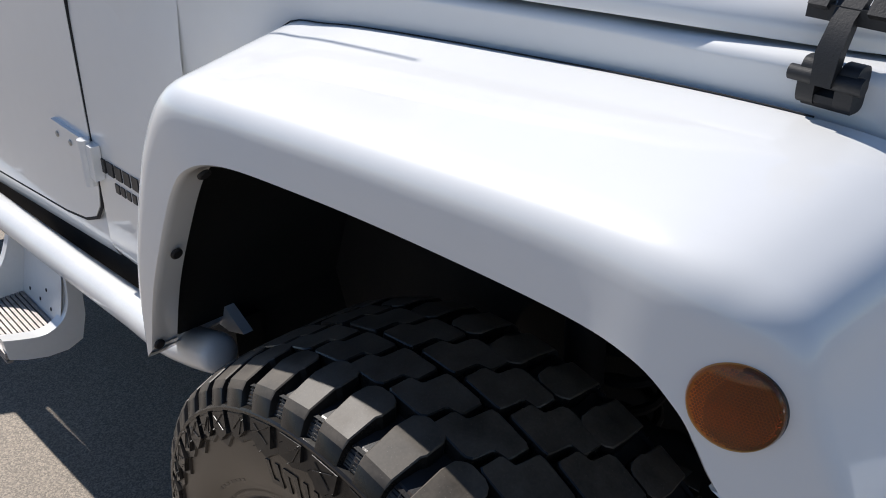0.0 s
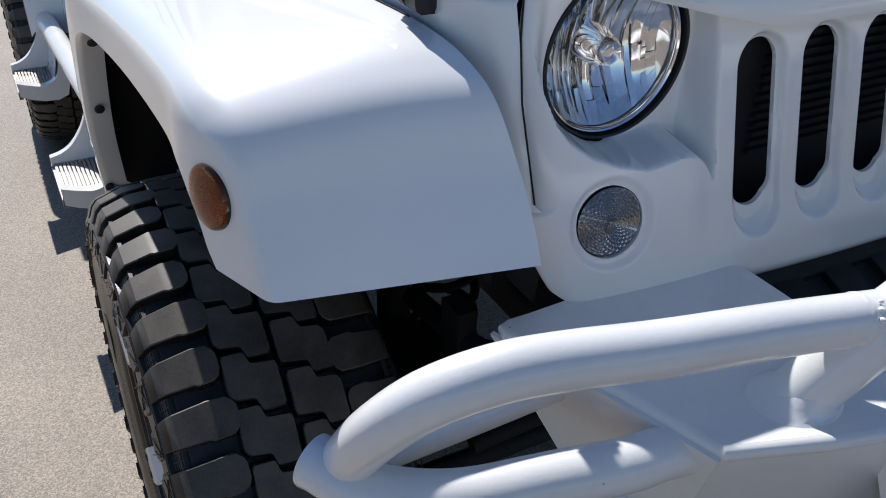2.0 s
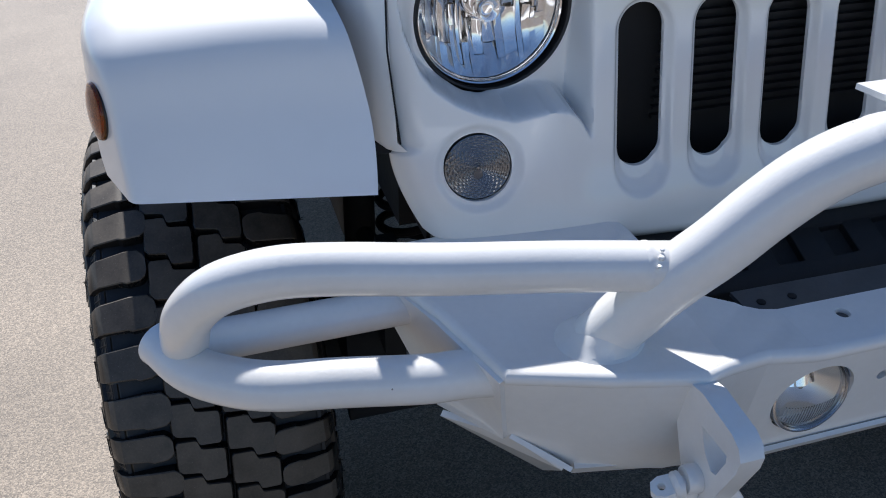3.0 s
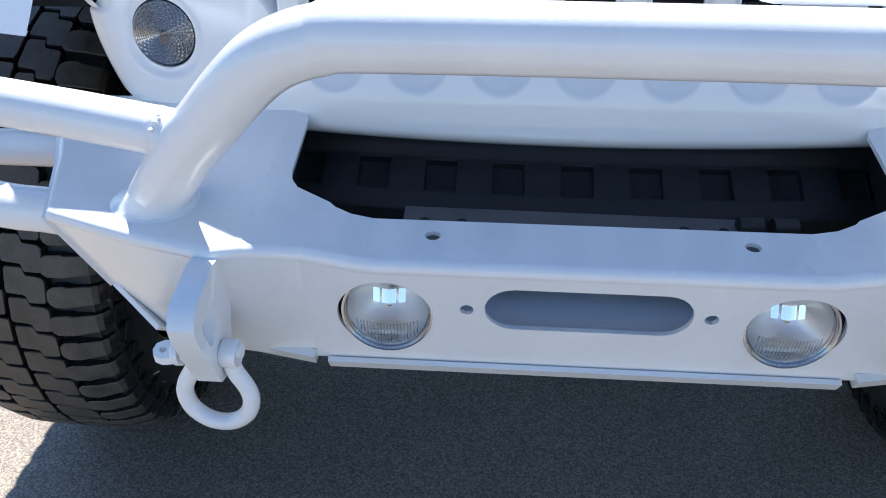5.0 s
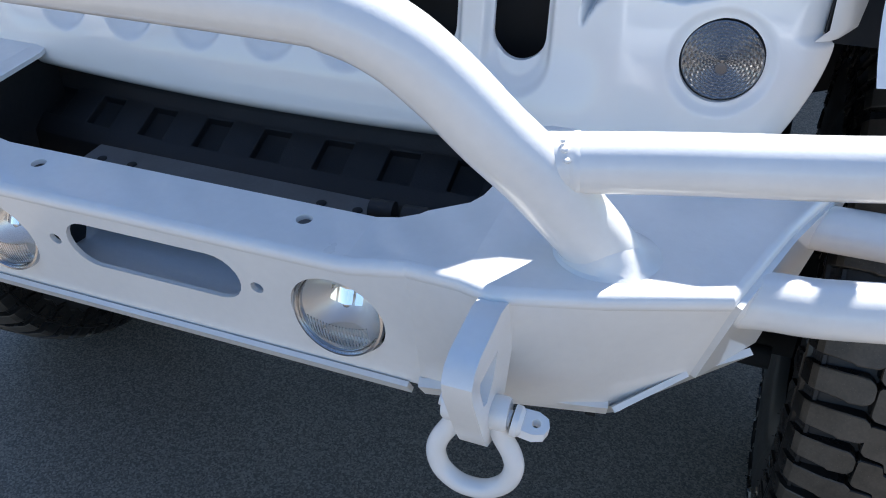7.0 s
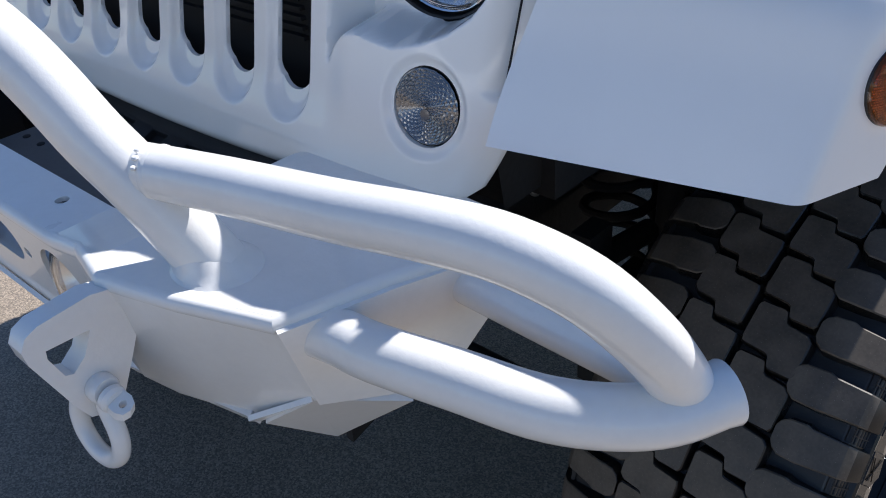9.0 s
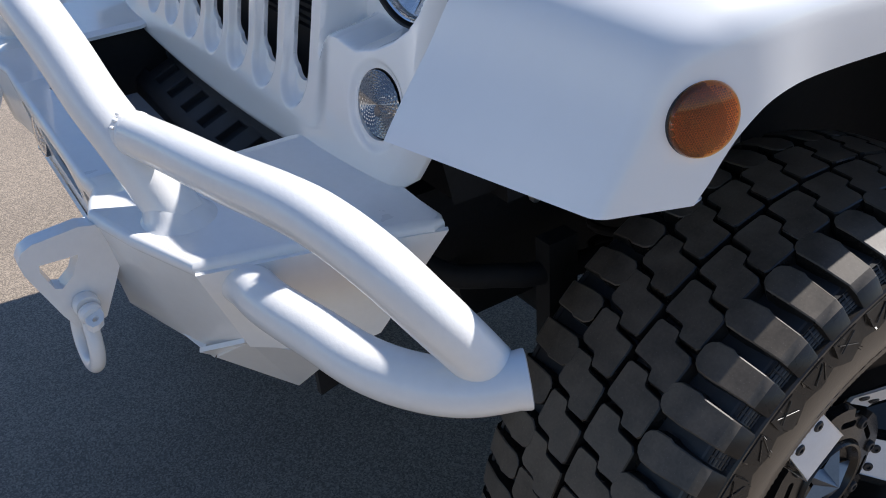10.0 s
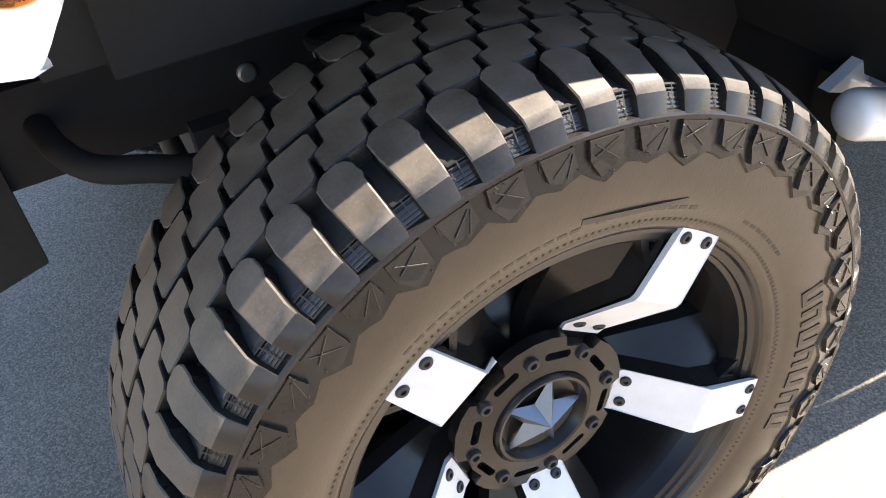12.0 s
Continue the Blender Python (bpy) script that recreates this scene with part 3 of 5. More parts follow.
# headlamps
def headlamp(s):
    m = disc_along((0, 0, 0), (0, -1, -0.02), (s * LAMP_X, -0.313, LAMP_Z))
    bm = bmesh.new()
    lathe(bm, [(0.0928, 0.0070), (0.0922, 0.004), (0.0918, -0.010), (0.0885, -0.012), (0.0885, -0.02), (0.0935, -0.02), (0.0928, 0.0070)], m, 72)
    around_lamp = m.copy()
    around_lamp.translation += Vector((-s * 0.004, 0, -0.0018))
    lathe(bm, [(0.0905, -0.022), (0.0915, 0.004), (0.0930, 0.012), (0.0952, 0.0135), (0.0972, 0.012), (0.0980, 0.006), (0.0980, -0.022)], around_lamp, 72)
    lamp = part("headlamp", bm, BLACK, vehicle, "round headlamp with clear domed lens")
    bm = bmesh.new()
    lathe(bm, [(0.0905, 0.0), (0.0905, 0.009), (0.0890, 0.0105), (0.0872, 0.009), (0.0868, 0.0)], m, 72)
    part("chrome_ring", bm, CHROME, lamp, "chrome trim ring")
    bm = bmesh.new()
    rng = random.Random(5)
    upward = (m.inverted().to_3x3() @ Vector((0, 0, 1))).normalized()
    across = upward.cross(Vector((0, 0, 1)))
    edges = [-0.0866]
    while edges[-1] < 0.0866:
        edges.append(min(0.0866, edges[-1] + rng.choice((0.006, 0.009, 0.013, 0.016))))
    for lo, hi in zip(edges, edges[1:]):
        bend = rng.uniform(45, 85)
        cuts = [-1.0] + sorted(rng.uniform(-0.9, 0.9) for _ in range(3)) + [1.0]
        for v0, v1 in zip(cuts, cuts[1:]):
            lean, rows = rng.uniform(-0.5, 0.5), []
            for v in np.linspace(v0, v1, 5):
                row = []
                for u in np.linspace(lo, hi, 5):
                    w = v * math.sqrt(max(0.0868 ** 2 - u * u, 1e-9))
                    r2 = (u * u + w * w) / 0.0868 ** 2
                    h = -0.040 * (1 - r2) - 0.004 - bend * ((u - (lo + hi) / 2) ** 2 - (hi - lo) ** 2 / 4) * (1 - r2) + lean * (v - (v0 + v1) / 2) * 0.05 * (1 - r2)
                    row.append(m @ (across * u + upward * w + Vector((0, 0, h))))
                rows.append(row)
            sheet(bm, rows)
    lathe(bm, [(0.0868, -0.003)] + [(0.0868 * (1 - u), -0.014 - 0.060 * (1 - (1 - u) ** 2)) for u in np.linspace(0.05, 1.0, 10)], m, 60)
    part("reflector", bm, LAMP_MIRROR, lamp, "fluted chrome reflector", sharp=80)
    bm = bmesh.new()
    lathe(bm, [(0, -0.004), (0.006, -0.003), (0.009, 0.001), (0.0125, 0.0025), (0.0155, -0.001), (0.0175, -0.010), (0.0215, -0.022), (0.0225, -0.05), (0, -0.05)], m, 40)
    part("bulb_shield", bm, CHROME, lamp, "polished bulb cap")
    bm = bmesh.new()
    out = [(0.0868 * math.sin(a), 0.008 + 0.014 * (math.cos(a))) for a in np.linspace(math.pi / 2, 0, 14)]
    lathe(bm, out[:-1] + [(0, out[-1][1]), (0, out[-1][1] - 0.003)] + [(r * 0.975, h - 0.003) for r, h in out[-2::-1]] + out[:1], m, 64)
    lens = part("lens", bm, CLEAR, lamp, "clear domed glass")
    lens.visible_shadow = False
    # turn signal below
    m = disc_along((0, 0, 0), (s * 0.10, -1, 0.16), (s * SIG_X, -0.3885, SIG_Z))
    bm = bmesh.new()
    lathe(bm, [(0.0395, 0.0), (0.0420, 0.002), (0.0432, 0.0), (0.0432, -0.012)], m, 56)
    sig = part("signal_lamp", bm, BLACK, vehicle, "round clear front turn signal with ribbed lens")
    bm = bmesh.new()
    rings = []
    for i in range(26):
        r = 0.0403 - 0.00155 * i
        rings.append([bm.verts.new(m @ Vector((r * math.cos(k * math.pi / 48), r * math.sin(k * math.pi / 48), 0.0050 - 0.9 * r * r + (0.0012 if i % 2 else 0.0) + (0.0006 if (k // 2 + i // 2) % 2 else 0.0)))) for k in range(96)])
    for a, b in zip(rings, rings[1:]):
        for k in range(96):
            bm.faces.new((a[k], a[(k + 1) % 96], b[(k + 1) % 96], b[k]))
    bm.faces.new(rings[-1])
    part("lens", bm, RIBBED, sig, "ribbed clear lens", sharp=12)
    bm = bmesh.new()
    lathe(bm, [(0.0068, 0.0045), (0.0060, 0.0063), (0.003, 0.0066), (0, 0.0067)], m @ Matrix.Translation((0, -0.008, 0)), 20)
    part("bulb", bm, SIGNAL_BULB, sig, "brownish bulb behind the ribs")


for s in (-1, 1):
    headlamp(s)

# black air dam between grille and bumper
bm = bmesh.new()
cols = [-0.42]
for k in range(-4, 5):
    cols += [k * 0.088 - 0.020, k * 0.088 + 0.020]
cols += [0.42]
prof = [(-0.402, 0.915), (-0.406, 0.885), (-0.414, 0.872), (-0.418, 0.870), (-0.462, 0.852), (-0.468, 0.849), (-0.486, 0.836), (-0.490, 0.800), (-0.48, 0.750)]
rows = []
for y, z in prof:
    rows.append([Vector((x, y + 0.25 * x * x * 0.5, z)) for x in cols])
vs = [[bm.verts.new(p) for p in row] for row in rows]
pockets = []
for j in range(len(vs) - 1):
    for i in range(len(cols) - 1):
        f = bm.faces.new((vs[j][i], vs[j][i + 1], vs[j + 1][i + 1], vs[j + 1][i]))
        if i % 2 == 1 and j == 3:
            pockets.append(f)
for f in pockets:
    got = bmesh.ops.extrude_face_region(bm, geom=[f])
    bmesh.ops.translate(bm, vec=(0, 0.004, -0.012), verts=[g for g in got["geom"] if isinstance(g, bmesh.types.BMVert)])
    bmesh.ops.delete(bm, geom=[f], context="FACES_ONLY")
bevel(bm, 0.003, 2, 20)
part("air_dam", bm, DAM, vehicle, "black plastic air dam with recessed pockets")


# ---- front bumper ----
def top_z(x):
    return float(np.interp(abs(x), [0.0, 0.235, 0.36, 1.0], [0.918, 0.918, 0.944, 0.944]))


bm = bmesh.new()
flat = lambda u, v, w: Vector((u, v, top_z(u) - w))
plate(bm, [(-0.235, -0.687), (0.235, -0.687), (0.235, -0.617), (-0.235, -0.617)], flat, 0.006, [circle(s * 0.168, -0.644, 0.0085, 20) for s in (-1, 1)])
bumper = part("bumper", bm, POWDER, vehicle, "white powder-coated steel winch bumper")


def wing_top(s):
    bm = bmesh.new()
    lay = lambda u, v, w: Vector((s * u, v, top_z(u) - w))
    plate(bm, [(0.235, -0.687), (0.30, -0.6915), (0.36, -0.7045), (0.36, -0.410), (0.347, -0.419), (0.340, -0.440), (0.336, -0.558), (0.333, -0.574), (0.324, -0.588),
               (0.285, -0.604), (0.279, -0.610), (0.260, -0.617), (0.235, -0.617)], lay, 0.006)
    plate(bm, [(0.36, -0.7045), (0.387, -0.7115), (0.476, -0.688), (0.5765, -0.655), (0.6085, -0.545), (0.663, -0.412), (0.660, -0.406), (0.654, -0.404), (0.57, -0.400), (0.45, -0.402), (0.395, -0.404), (0.375, -0.404), (0.36, -0.410)], lay, 0.006)
    bmesh.ops.remove_doubles(bm, verts=bm.verts, dist=0.0005)
    part("wing_top_plate", bm, POWDER, bumper, sharp=6)
    # folded front of the wing
    bm = bmesh.new()
    top = [(0.302, -0.698, top_z(0.302) - 0.010), (0.36, -0.713, 0.934), (0.388, -0.720, 0.934), (0.479, -0.696, 0.934), (0.5825, -0.658, 0.934)]
    mid = [(0.302, -0.6833, 0.815), (0.36, -0.699, 0.810), (0.388, -0.703, 0.808), (0.470, -0.668, 0.806), (0.556, -0.612, 0.803)]
    low = [(0.302, -0.676, 0.762), (0.36, -0.674, 0.762), (0.388, -0.672, 0.762), (0.440, -0.656, 0.762), (0.490, -0.638, 0.760)]
    rows = [[Vector((s * x, y, z)) for x, y, z in r] for r in (top, mid, low)]
    back = [[v + Vector((-s * 0.003, 0.006, 0)) for v in r] for r in rows]
    sheet(bm, rows)
    sheet(bm, back)
    sheet(bm, [rows[2], back[2]])
    bevel(bm, 0.006, 3, 6)
    part("wing_front_plate", bm, POWDER, bumper)
    # outer side of the wing
    bm = bmesh.new()
    q = [(0.5825, -0.658, 0.934), (0.617, -0.546, 0.934), (0.673, -0.402, 0.934), (0.612, -0.470, 0.790), (0.606, -0.52, 0.785), (0.556, -0.612, 0.803)]
    slab(bm, [(s * x, y, z) for x, y, z in (q if s > 0 else q[::-1])], 0.006)
    bevel(bm, 0.0025, 2)
    part("wing_side_plate", bm, POWDER, bumper)
    # rounded outer edge of the wing
    bm = bmesh.new()
    edge = [(0.300, -0.6885), (0.36, -0.7045), (0.387, -0.7115), (0.476, -0.688), (0.5755, -0.654), (0.6085, -0.545), (0.6630, -0.4150), (0.6610, -0.4085), (0.6540, -0.4060), (0.600, -0.4065)]
    tube(bm, [Vector((s * x, y, top_z(x) - 0.0094)) for x, y in edge], 0.0094, 20)
    part("wing_edge", bm, POWDER, bumper)
    # bolted skid plates under the wing
    bm = bmesh.new()
    a, b, c, d = (Vector((s * x, y, z)) for x, y, z in ((0.555, -0.612, 0.803), (0.612, -0.535, 0.778), (0.470, -0.536, 0.640), (0.497, -0.640, 0.758)))
    slab(bm, [a, b, c, d] if s > 0 else [d, c, b, a], -0.008)
    bevel(bm, 0.003, 2)
    skid = part("skid_plate", bm, POWDER, bumper)
    n = (b - a).cross(d - a).normalized() * s
    for p in (a * 0.84 + d * 0.06 + b * 0.10, b * 0.88 + c * 0.06 + a * 0.06, c * 0.88 + d * 0.06 + b * 0.06):
        bm = bmesh.new()
        bolt_head(bm, disc_along((0, 0, 0), n, p + n * 0.0085), 0.0065, 0.0012, 14)
        part("bolt", bm, GAP, bumper, "dark bolt hole")
    bm = bmesh.new()
    q = [(0.496, -0.658, 0.774), (0.556, -0.618, 0.806), (0.549, -0.604, 0.794), (0.490, -0.642, 0.758)]
    slab(bm, [(s * x, y, z) for x, y, z in (q if s > 0 else q[::-1])], -0.006)
    bevel(bm, 0.003, 2)
    part("skid_strip", bm, POWDER, bumper)
    bm = bmesh.new()
    q = [(0.302, -0.688, 0.771), (0.488, -0.652, 0.771), (0.485, -0.640, 0.750), (0.304, -0.676, 0.750)]
    slab(bm, [(s * x, y, z) for x, y, z in (q if s > 0 else q[::-1])], -0.010)
    bevel(bm, 0.003, 2)
    part("skid_strip", bm, POWDER, bumper)


for s in (-1, 1):
    wing_top(s)

# middle of the front with its openings
bm = bmesh.new()


def face_at(u, v, w):
    k = (v - 0.762) / 0.153
    return Vector((u, -0.676 - 0.021 * k + w, v))


FOG_X, FOG_Z, FOG_R = 0.218, 0.839, 0.0520
plate(bm, [(-0.302, 0.762), (0.302, 0.762), (0.302, top_z(0.302) - 0.012), (0.235, 0.906), (-0.235, 0.906), (-0.302, top_z(0.302) - 0.012)], face_at, 0.006,
      [stadium(0, 0.856, 0.110, 0.0315), circle(-0.129, 0.8535, 0.0075, 18), circle(0.129, 0.8535, 0.0075, 18), circle(-FOG_X, FOG_Z, FOG_R, 48), circle(FOG_X, FOG_Z, FOG_R, 48)])
part("front_plate", bm, POWDER, bumper)
bm = bmesh.new()
tube(bm, [Vector((x, -0.6870 - 0.0015 * max(0.0, (abs(x) - 0.235) / 0.065), top_z(x) - 0.0098)) for x in np.linspace(-0.302, 0.302, 41)], 0.0098, 20)
part("front_edge", bm, POWDER, bumper)
bm = bmesh.new()
slab(bm, [(-0.288, -0.684, 0.762), (0.288, -0.684, 0.762), (0.288, -0.674, 0.744), (-0.288, -0.674, 0.744)], -0.006)
bevel(bm, 0.003, 2)
part("skid_strip", bm, POWDER, bumper, "white skid strip along the lower edge")
# winch tray behind the opening
bm = bmesh.new()
slab(bm, [(-0.30, -0.674, 0.806), (0.30, -0.674, 0.806), (0.30, -0.50, 0.800), (-0.30, -0.50, 0.800)], 0.006)
part("winch_tray", bm, POWDER, bumper)
bm = bmesh.new()
slab(bm, [(-0.214, -0.505, 0.852), (0.203, -0.510, 0.852), (0.203, -0.60, 0.852), (-0.214, -0.60, 0.852)], 0.006)
part("winch_rail", bm, RAIL, bumper, "grey bolted rail behind the opening")
for x in (-0.188, -0.1425, 0.122, 0.168):
    bm = bmesh.new()
    bolt_head(bm, Matrix.Translation((x, -0.535, 0.858)), 0.006, 0.002)
    part("tray_bolt", bm, GAP, bumper)
bm = bmesh.new()
for x in (0.198, 0.238):
    tube(bm, [(x - 0.014, -0.532, 0.862), (x + 0.014, -0.53, 0.862)], 0.013, 16)
part("cable_clamp", bm, BLACK, bumper, "black cable clamp")


for s in (-1, 1):
    bm = bmesh.new()
    slab(bm, [(s * 0.372, -0.640, 0.930), (s * 0.372, -0.40, 0.930), (s * 0.372, -0.40, 0.70), (s * 0.372, -0.640, 0.77)], 0.010)
    bevel(bm, 0.002, 1)
    part("bumper_bracket", bm, UNDER, bumper, "black bumper mounting bracket")

# fog lamps
def fog(s):
    m = disc_along((0, 0, 0), (0, -1, 0.13), (s * (FOG_X - 0.002), -0.680, FOG_Z)) @ Matrix.Scale(1.075, 4)
    bm = bmesh.new()
    lathe(bm, [(0.0478, -0.03), (0.0478, 0.0), (0.0468, 0.0035), (0.0445, 0.004), (0.0428, 0.0015), (0.0422, -0.01)], m, 56)
    lamp = part("fog_lamp", bm, BULB, vehicle, "round clear fog lamp in the bumper")
    bm = bmesh.new()
    lathe(bm, [(0.0438 * (1 - u), -0.004 - 0.038 * (1 - (1 - u) ** 2)) for u in np.linspace(0, 0.97, 14)] + [(0, -0.042)], m, 48)
    part("reflector", bm, SATIN, lamp, sharp=60)
    bm = bmesh.new()
    lathe(bm, [(0, -0.014), (0.0035, -0.015), (0.0045, -0.02), (0.0045, -0.04)], m, 16)
    part("bulb", bm, BULB, lamp)
    bm = bmesh.new()
    up = (m.to_3x3().inverted() @ Vector((0, 0, 1))).normalized()
    across = up.cross(Vector((0, 0, 1)))
    for x0, x1 in ((-0.017, -0.010), (-0.0075, 0.0075), (0.010, 0.017)):
        for y0, d in ((0.002, 0.006),):
            sheet(bm, [[m @ (across * x + up * (y0 + v) + Vector((0, 0, -0.012 - 0.5 * v - abs(x) * 0.25))) for x in (x0, (x0 + x1) / 2, x1)] for v in (0, 0.007, 0.014)])
    part("bulb_shield", bm, CHROME, lamp, "small chrome bulb shield")
    bm = bmesh.new()
    dome = [(0.0438 * math.sin(a), 0.001 + 0.010 * math.cos(a)) for a in np.linspace(math.pi / 2, 0.1, 12)]
    lathe(bm, dome + [(0, 0.011), (0, 0.0085)] + [(r * 0.96, h - 0.0025) for r, h in dome[::-1]] + dome[:1], m, 48)
    lens = part("lens", bm, CLEAR, lamp, "clear domed glass")
    lens.visible_shadow = False
    for k in range(-9, 10):
        x = k * 0.0034
        reach = math.sqrt(0.040 ** 2 - x * x)
        bm = bmesh.new()
        pts = [m @ (across * x - up * (reach * u) + Vector((0, 0, 0.001 + 0.008 * math.sqrt(max(1 - (x * x + (reach * u) ** 2) / 0.0438 ** 2, 0.05)) - 0.002))) for u in np.linspace(0.30, 0.98, 6)]
        tube(bm, pts, 0.0008, 5)
        part("lens_rib", bm, CLEAR, lamp).visible_shadow = False
    bm = bmesh.new()
    lathe(bm, [(0.060, -0.055), (0.055, -0.012), (0.047, -0.012), (0.047, -0.055), (0, -0.055)], m, 32)
    part("housing", bm, BLACK, lamp)


for s in (-1, 1):
    fog(s)

# tubes
PIPE, HOOP = 0.0252, 0.0312
bm = bmesh.new()
half = [(0.471, -0.634, 0.940), (0.414, -0.659, 1.022), (0.376, -0.674, 1.067), (0.340, -0.684, 1.109), (0.303, -0.693, 1.143), (0.258, -0.698, 1.162), (0.195, -0.701, 1.168)]
tube(bm, spline([*half, *[(-x, y, z) for x, y, z in half[::-1]]], 5), HOOP, 36)
part("hoop", bm, POWDER, bumper, "white tubular hoop")
for s in (-1, 1):
    bm = bmesh.new()
    slant = Matrix(((1.16, 0, s * -0.64, s * 0.469), (0, 1.03, -0.27, -0.6345), (0, 0, 1, 0.9435), (0, 0, 0, 1)))
    lathe(bm, [(0.0285, 0.024), (0.0325, 0.012), (0.0375, 0.0030), (0.0440, -0.0010), (0.0455, -0.0080)], slant, 40)
    part("weld_bead", bm, POWDER, bumper)
    bm = bmesh.new()
    up = [(0.406, -0.656, 1.037), (0.522, -0.638, 1.047), (0.642, -0.621, 1.056), (0.731, -0.605, 1.063), (0.790, -0.593, 1.062), (0.841, -0.574, 1.041), (0.872, -0.546, 0.997), (0.883, -0.513, 0.945), (0.884, -0.497, 0.918)]
    tube(bm, [Vector((s * p[0], p[1], p[2])) for p in spline(up, 5)], PIPE, 32)
    part("upper_tube", bm, POWDER, bumper, "bent white side tube")
    bm = bmesh.new()
    lathe(bm, [(PIPE - 0.001, -0.006), (PIPE + 0.0005, -0.002), (PIPE + 0.0008, 0.0), (PIPE + 0.0005, 0.002), (PIPE - 0.001, 0.006)], disc_along((0, 0, 0), (s * 0.12, 0.022, 0.008), (s * 0.440, -0.651, 1.040)), 48)
    bead = random.Random(3)
    for v in bm.verts:
        v.co += Vector((bead.uniform(-1, 1), bead.uniform(-1, 1), bead.uniform(-1, 1))) * 0.0004
    for dx, dy, dz, rr in ((0.0, 0.0, 0.0, 0.0034), (0.004, -0.006, -0.006, 0.0028), (-0.003, 0.005, 0.005, 0.0026)):
        lathe(bm, [(0, -rr), (rr * 0.8, -rr * 0.5), (rr, 0), (rr * 0.8, rr * 0.5), (0, rr)], Matrix.Translation((s * (0.433 + dx), -0.668 + dy, 1.060 + dz)), 10)
    part("weld_bead", bm, POWDER, bumper)
    bm = bmesh.new()
    lo = [(0.560, -0.614, 0.903), (0.609, -0.610, 0.908), (0.651, -0.608, 0.910), (0.732, -0.594, 0.914), (0.802, -0.578, 0.913), (0.849, -0.553, 0.911), (0.884, -0.521, 0.911), (0.910, -0.478, 0.916)]
    run = [Vector((s * p[0], p[1], p[2])) for p in spline(lo, 5)]
    tip = (run[-1] - run[-2]).normalized()
    run += [run[-1] + tip * 0.002, run[-1] + tip * 0.003]
    tube(bm, run, [PIPE + 0.001] * (len(run) - 3) + [PIPE + 0.0022, PIPE + 0.0015, PIPE - 0.003], 32)
    part("lower_tube", bm, POWDER, bumper, "bent white side tube with capped end")
    bm = bmesh.new()
    tube(bm, [Vector((s * x, y, z)) for x, y, z in ((0.598, -0.466, 0.900), (0.742, -0.482, 0.911), (0.878, -0.493, 0.918))], PIPE - 0.002, 28)
    part("brace_tube", bm, POWDER, bumper)
    # lamp tab on the hoop
    bm = bmesh.new()
    tab = [(-0.056, -0.018), (-0.052, -0.028), (-0.044, -0.034), (0.044, -0.034), (0.052, -0.028), (0.056, -0.018), (0.056, 0.018), (-0.056, 0.018)]
    lay = lambda u, v, w: Vector((s * 0.165 + u, -0.642 + v, 1.196 - 0.10 * v - w))
    plate(bm, tab, lay, 0.006, [circle(-0.018, -0.015, 0.006, 14), circle(0.022, -0.015, 0.006, 14)])
    box(bm, (s * 0.165 - 0.034, -0.672, 1.165), (s * 0.165 + 0.034, -0.666, 1.193))
    part("lamp_tab", bm, POWDER, bumper, "white welded lamp tab with holes")


# recovery points
def recovery(s):
    bm = bmesh.new()
    side = [(-0.700, 0.930), (-0.735, 0.938), (-0.788, 0.934), (-0.801, 0.928), (-0.808, 0.916), (-0.806, 0.900), (-0.781, 0.832), (-0.771, 0.812), (-0.752, 0.804), (-0.735, 0.812), (-0.715, 0.85), (-0.700, 0.88)]
    hole = [(-0.744, 0.904), (-0.788, 0.906), (-0.789, 0.897), (-0.780, 0.871), (-0.772, 0.868), (-0.757, 0.880)]
    plate(bm, side, lambda u, v, w: Vector((s * (0.379 + w), u, v)), 0.026, [hole])
    bevel(bm, 0.0025, 2)
    part("shackle_mount", bm, POWDER, bumper, "white welded shackle mount")


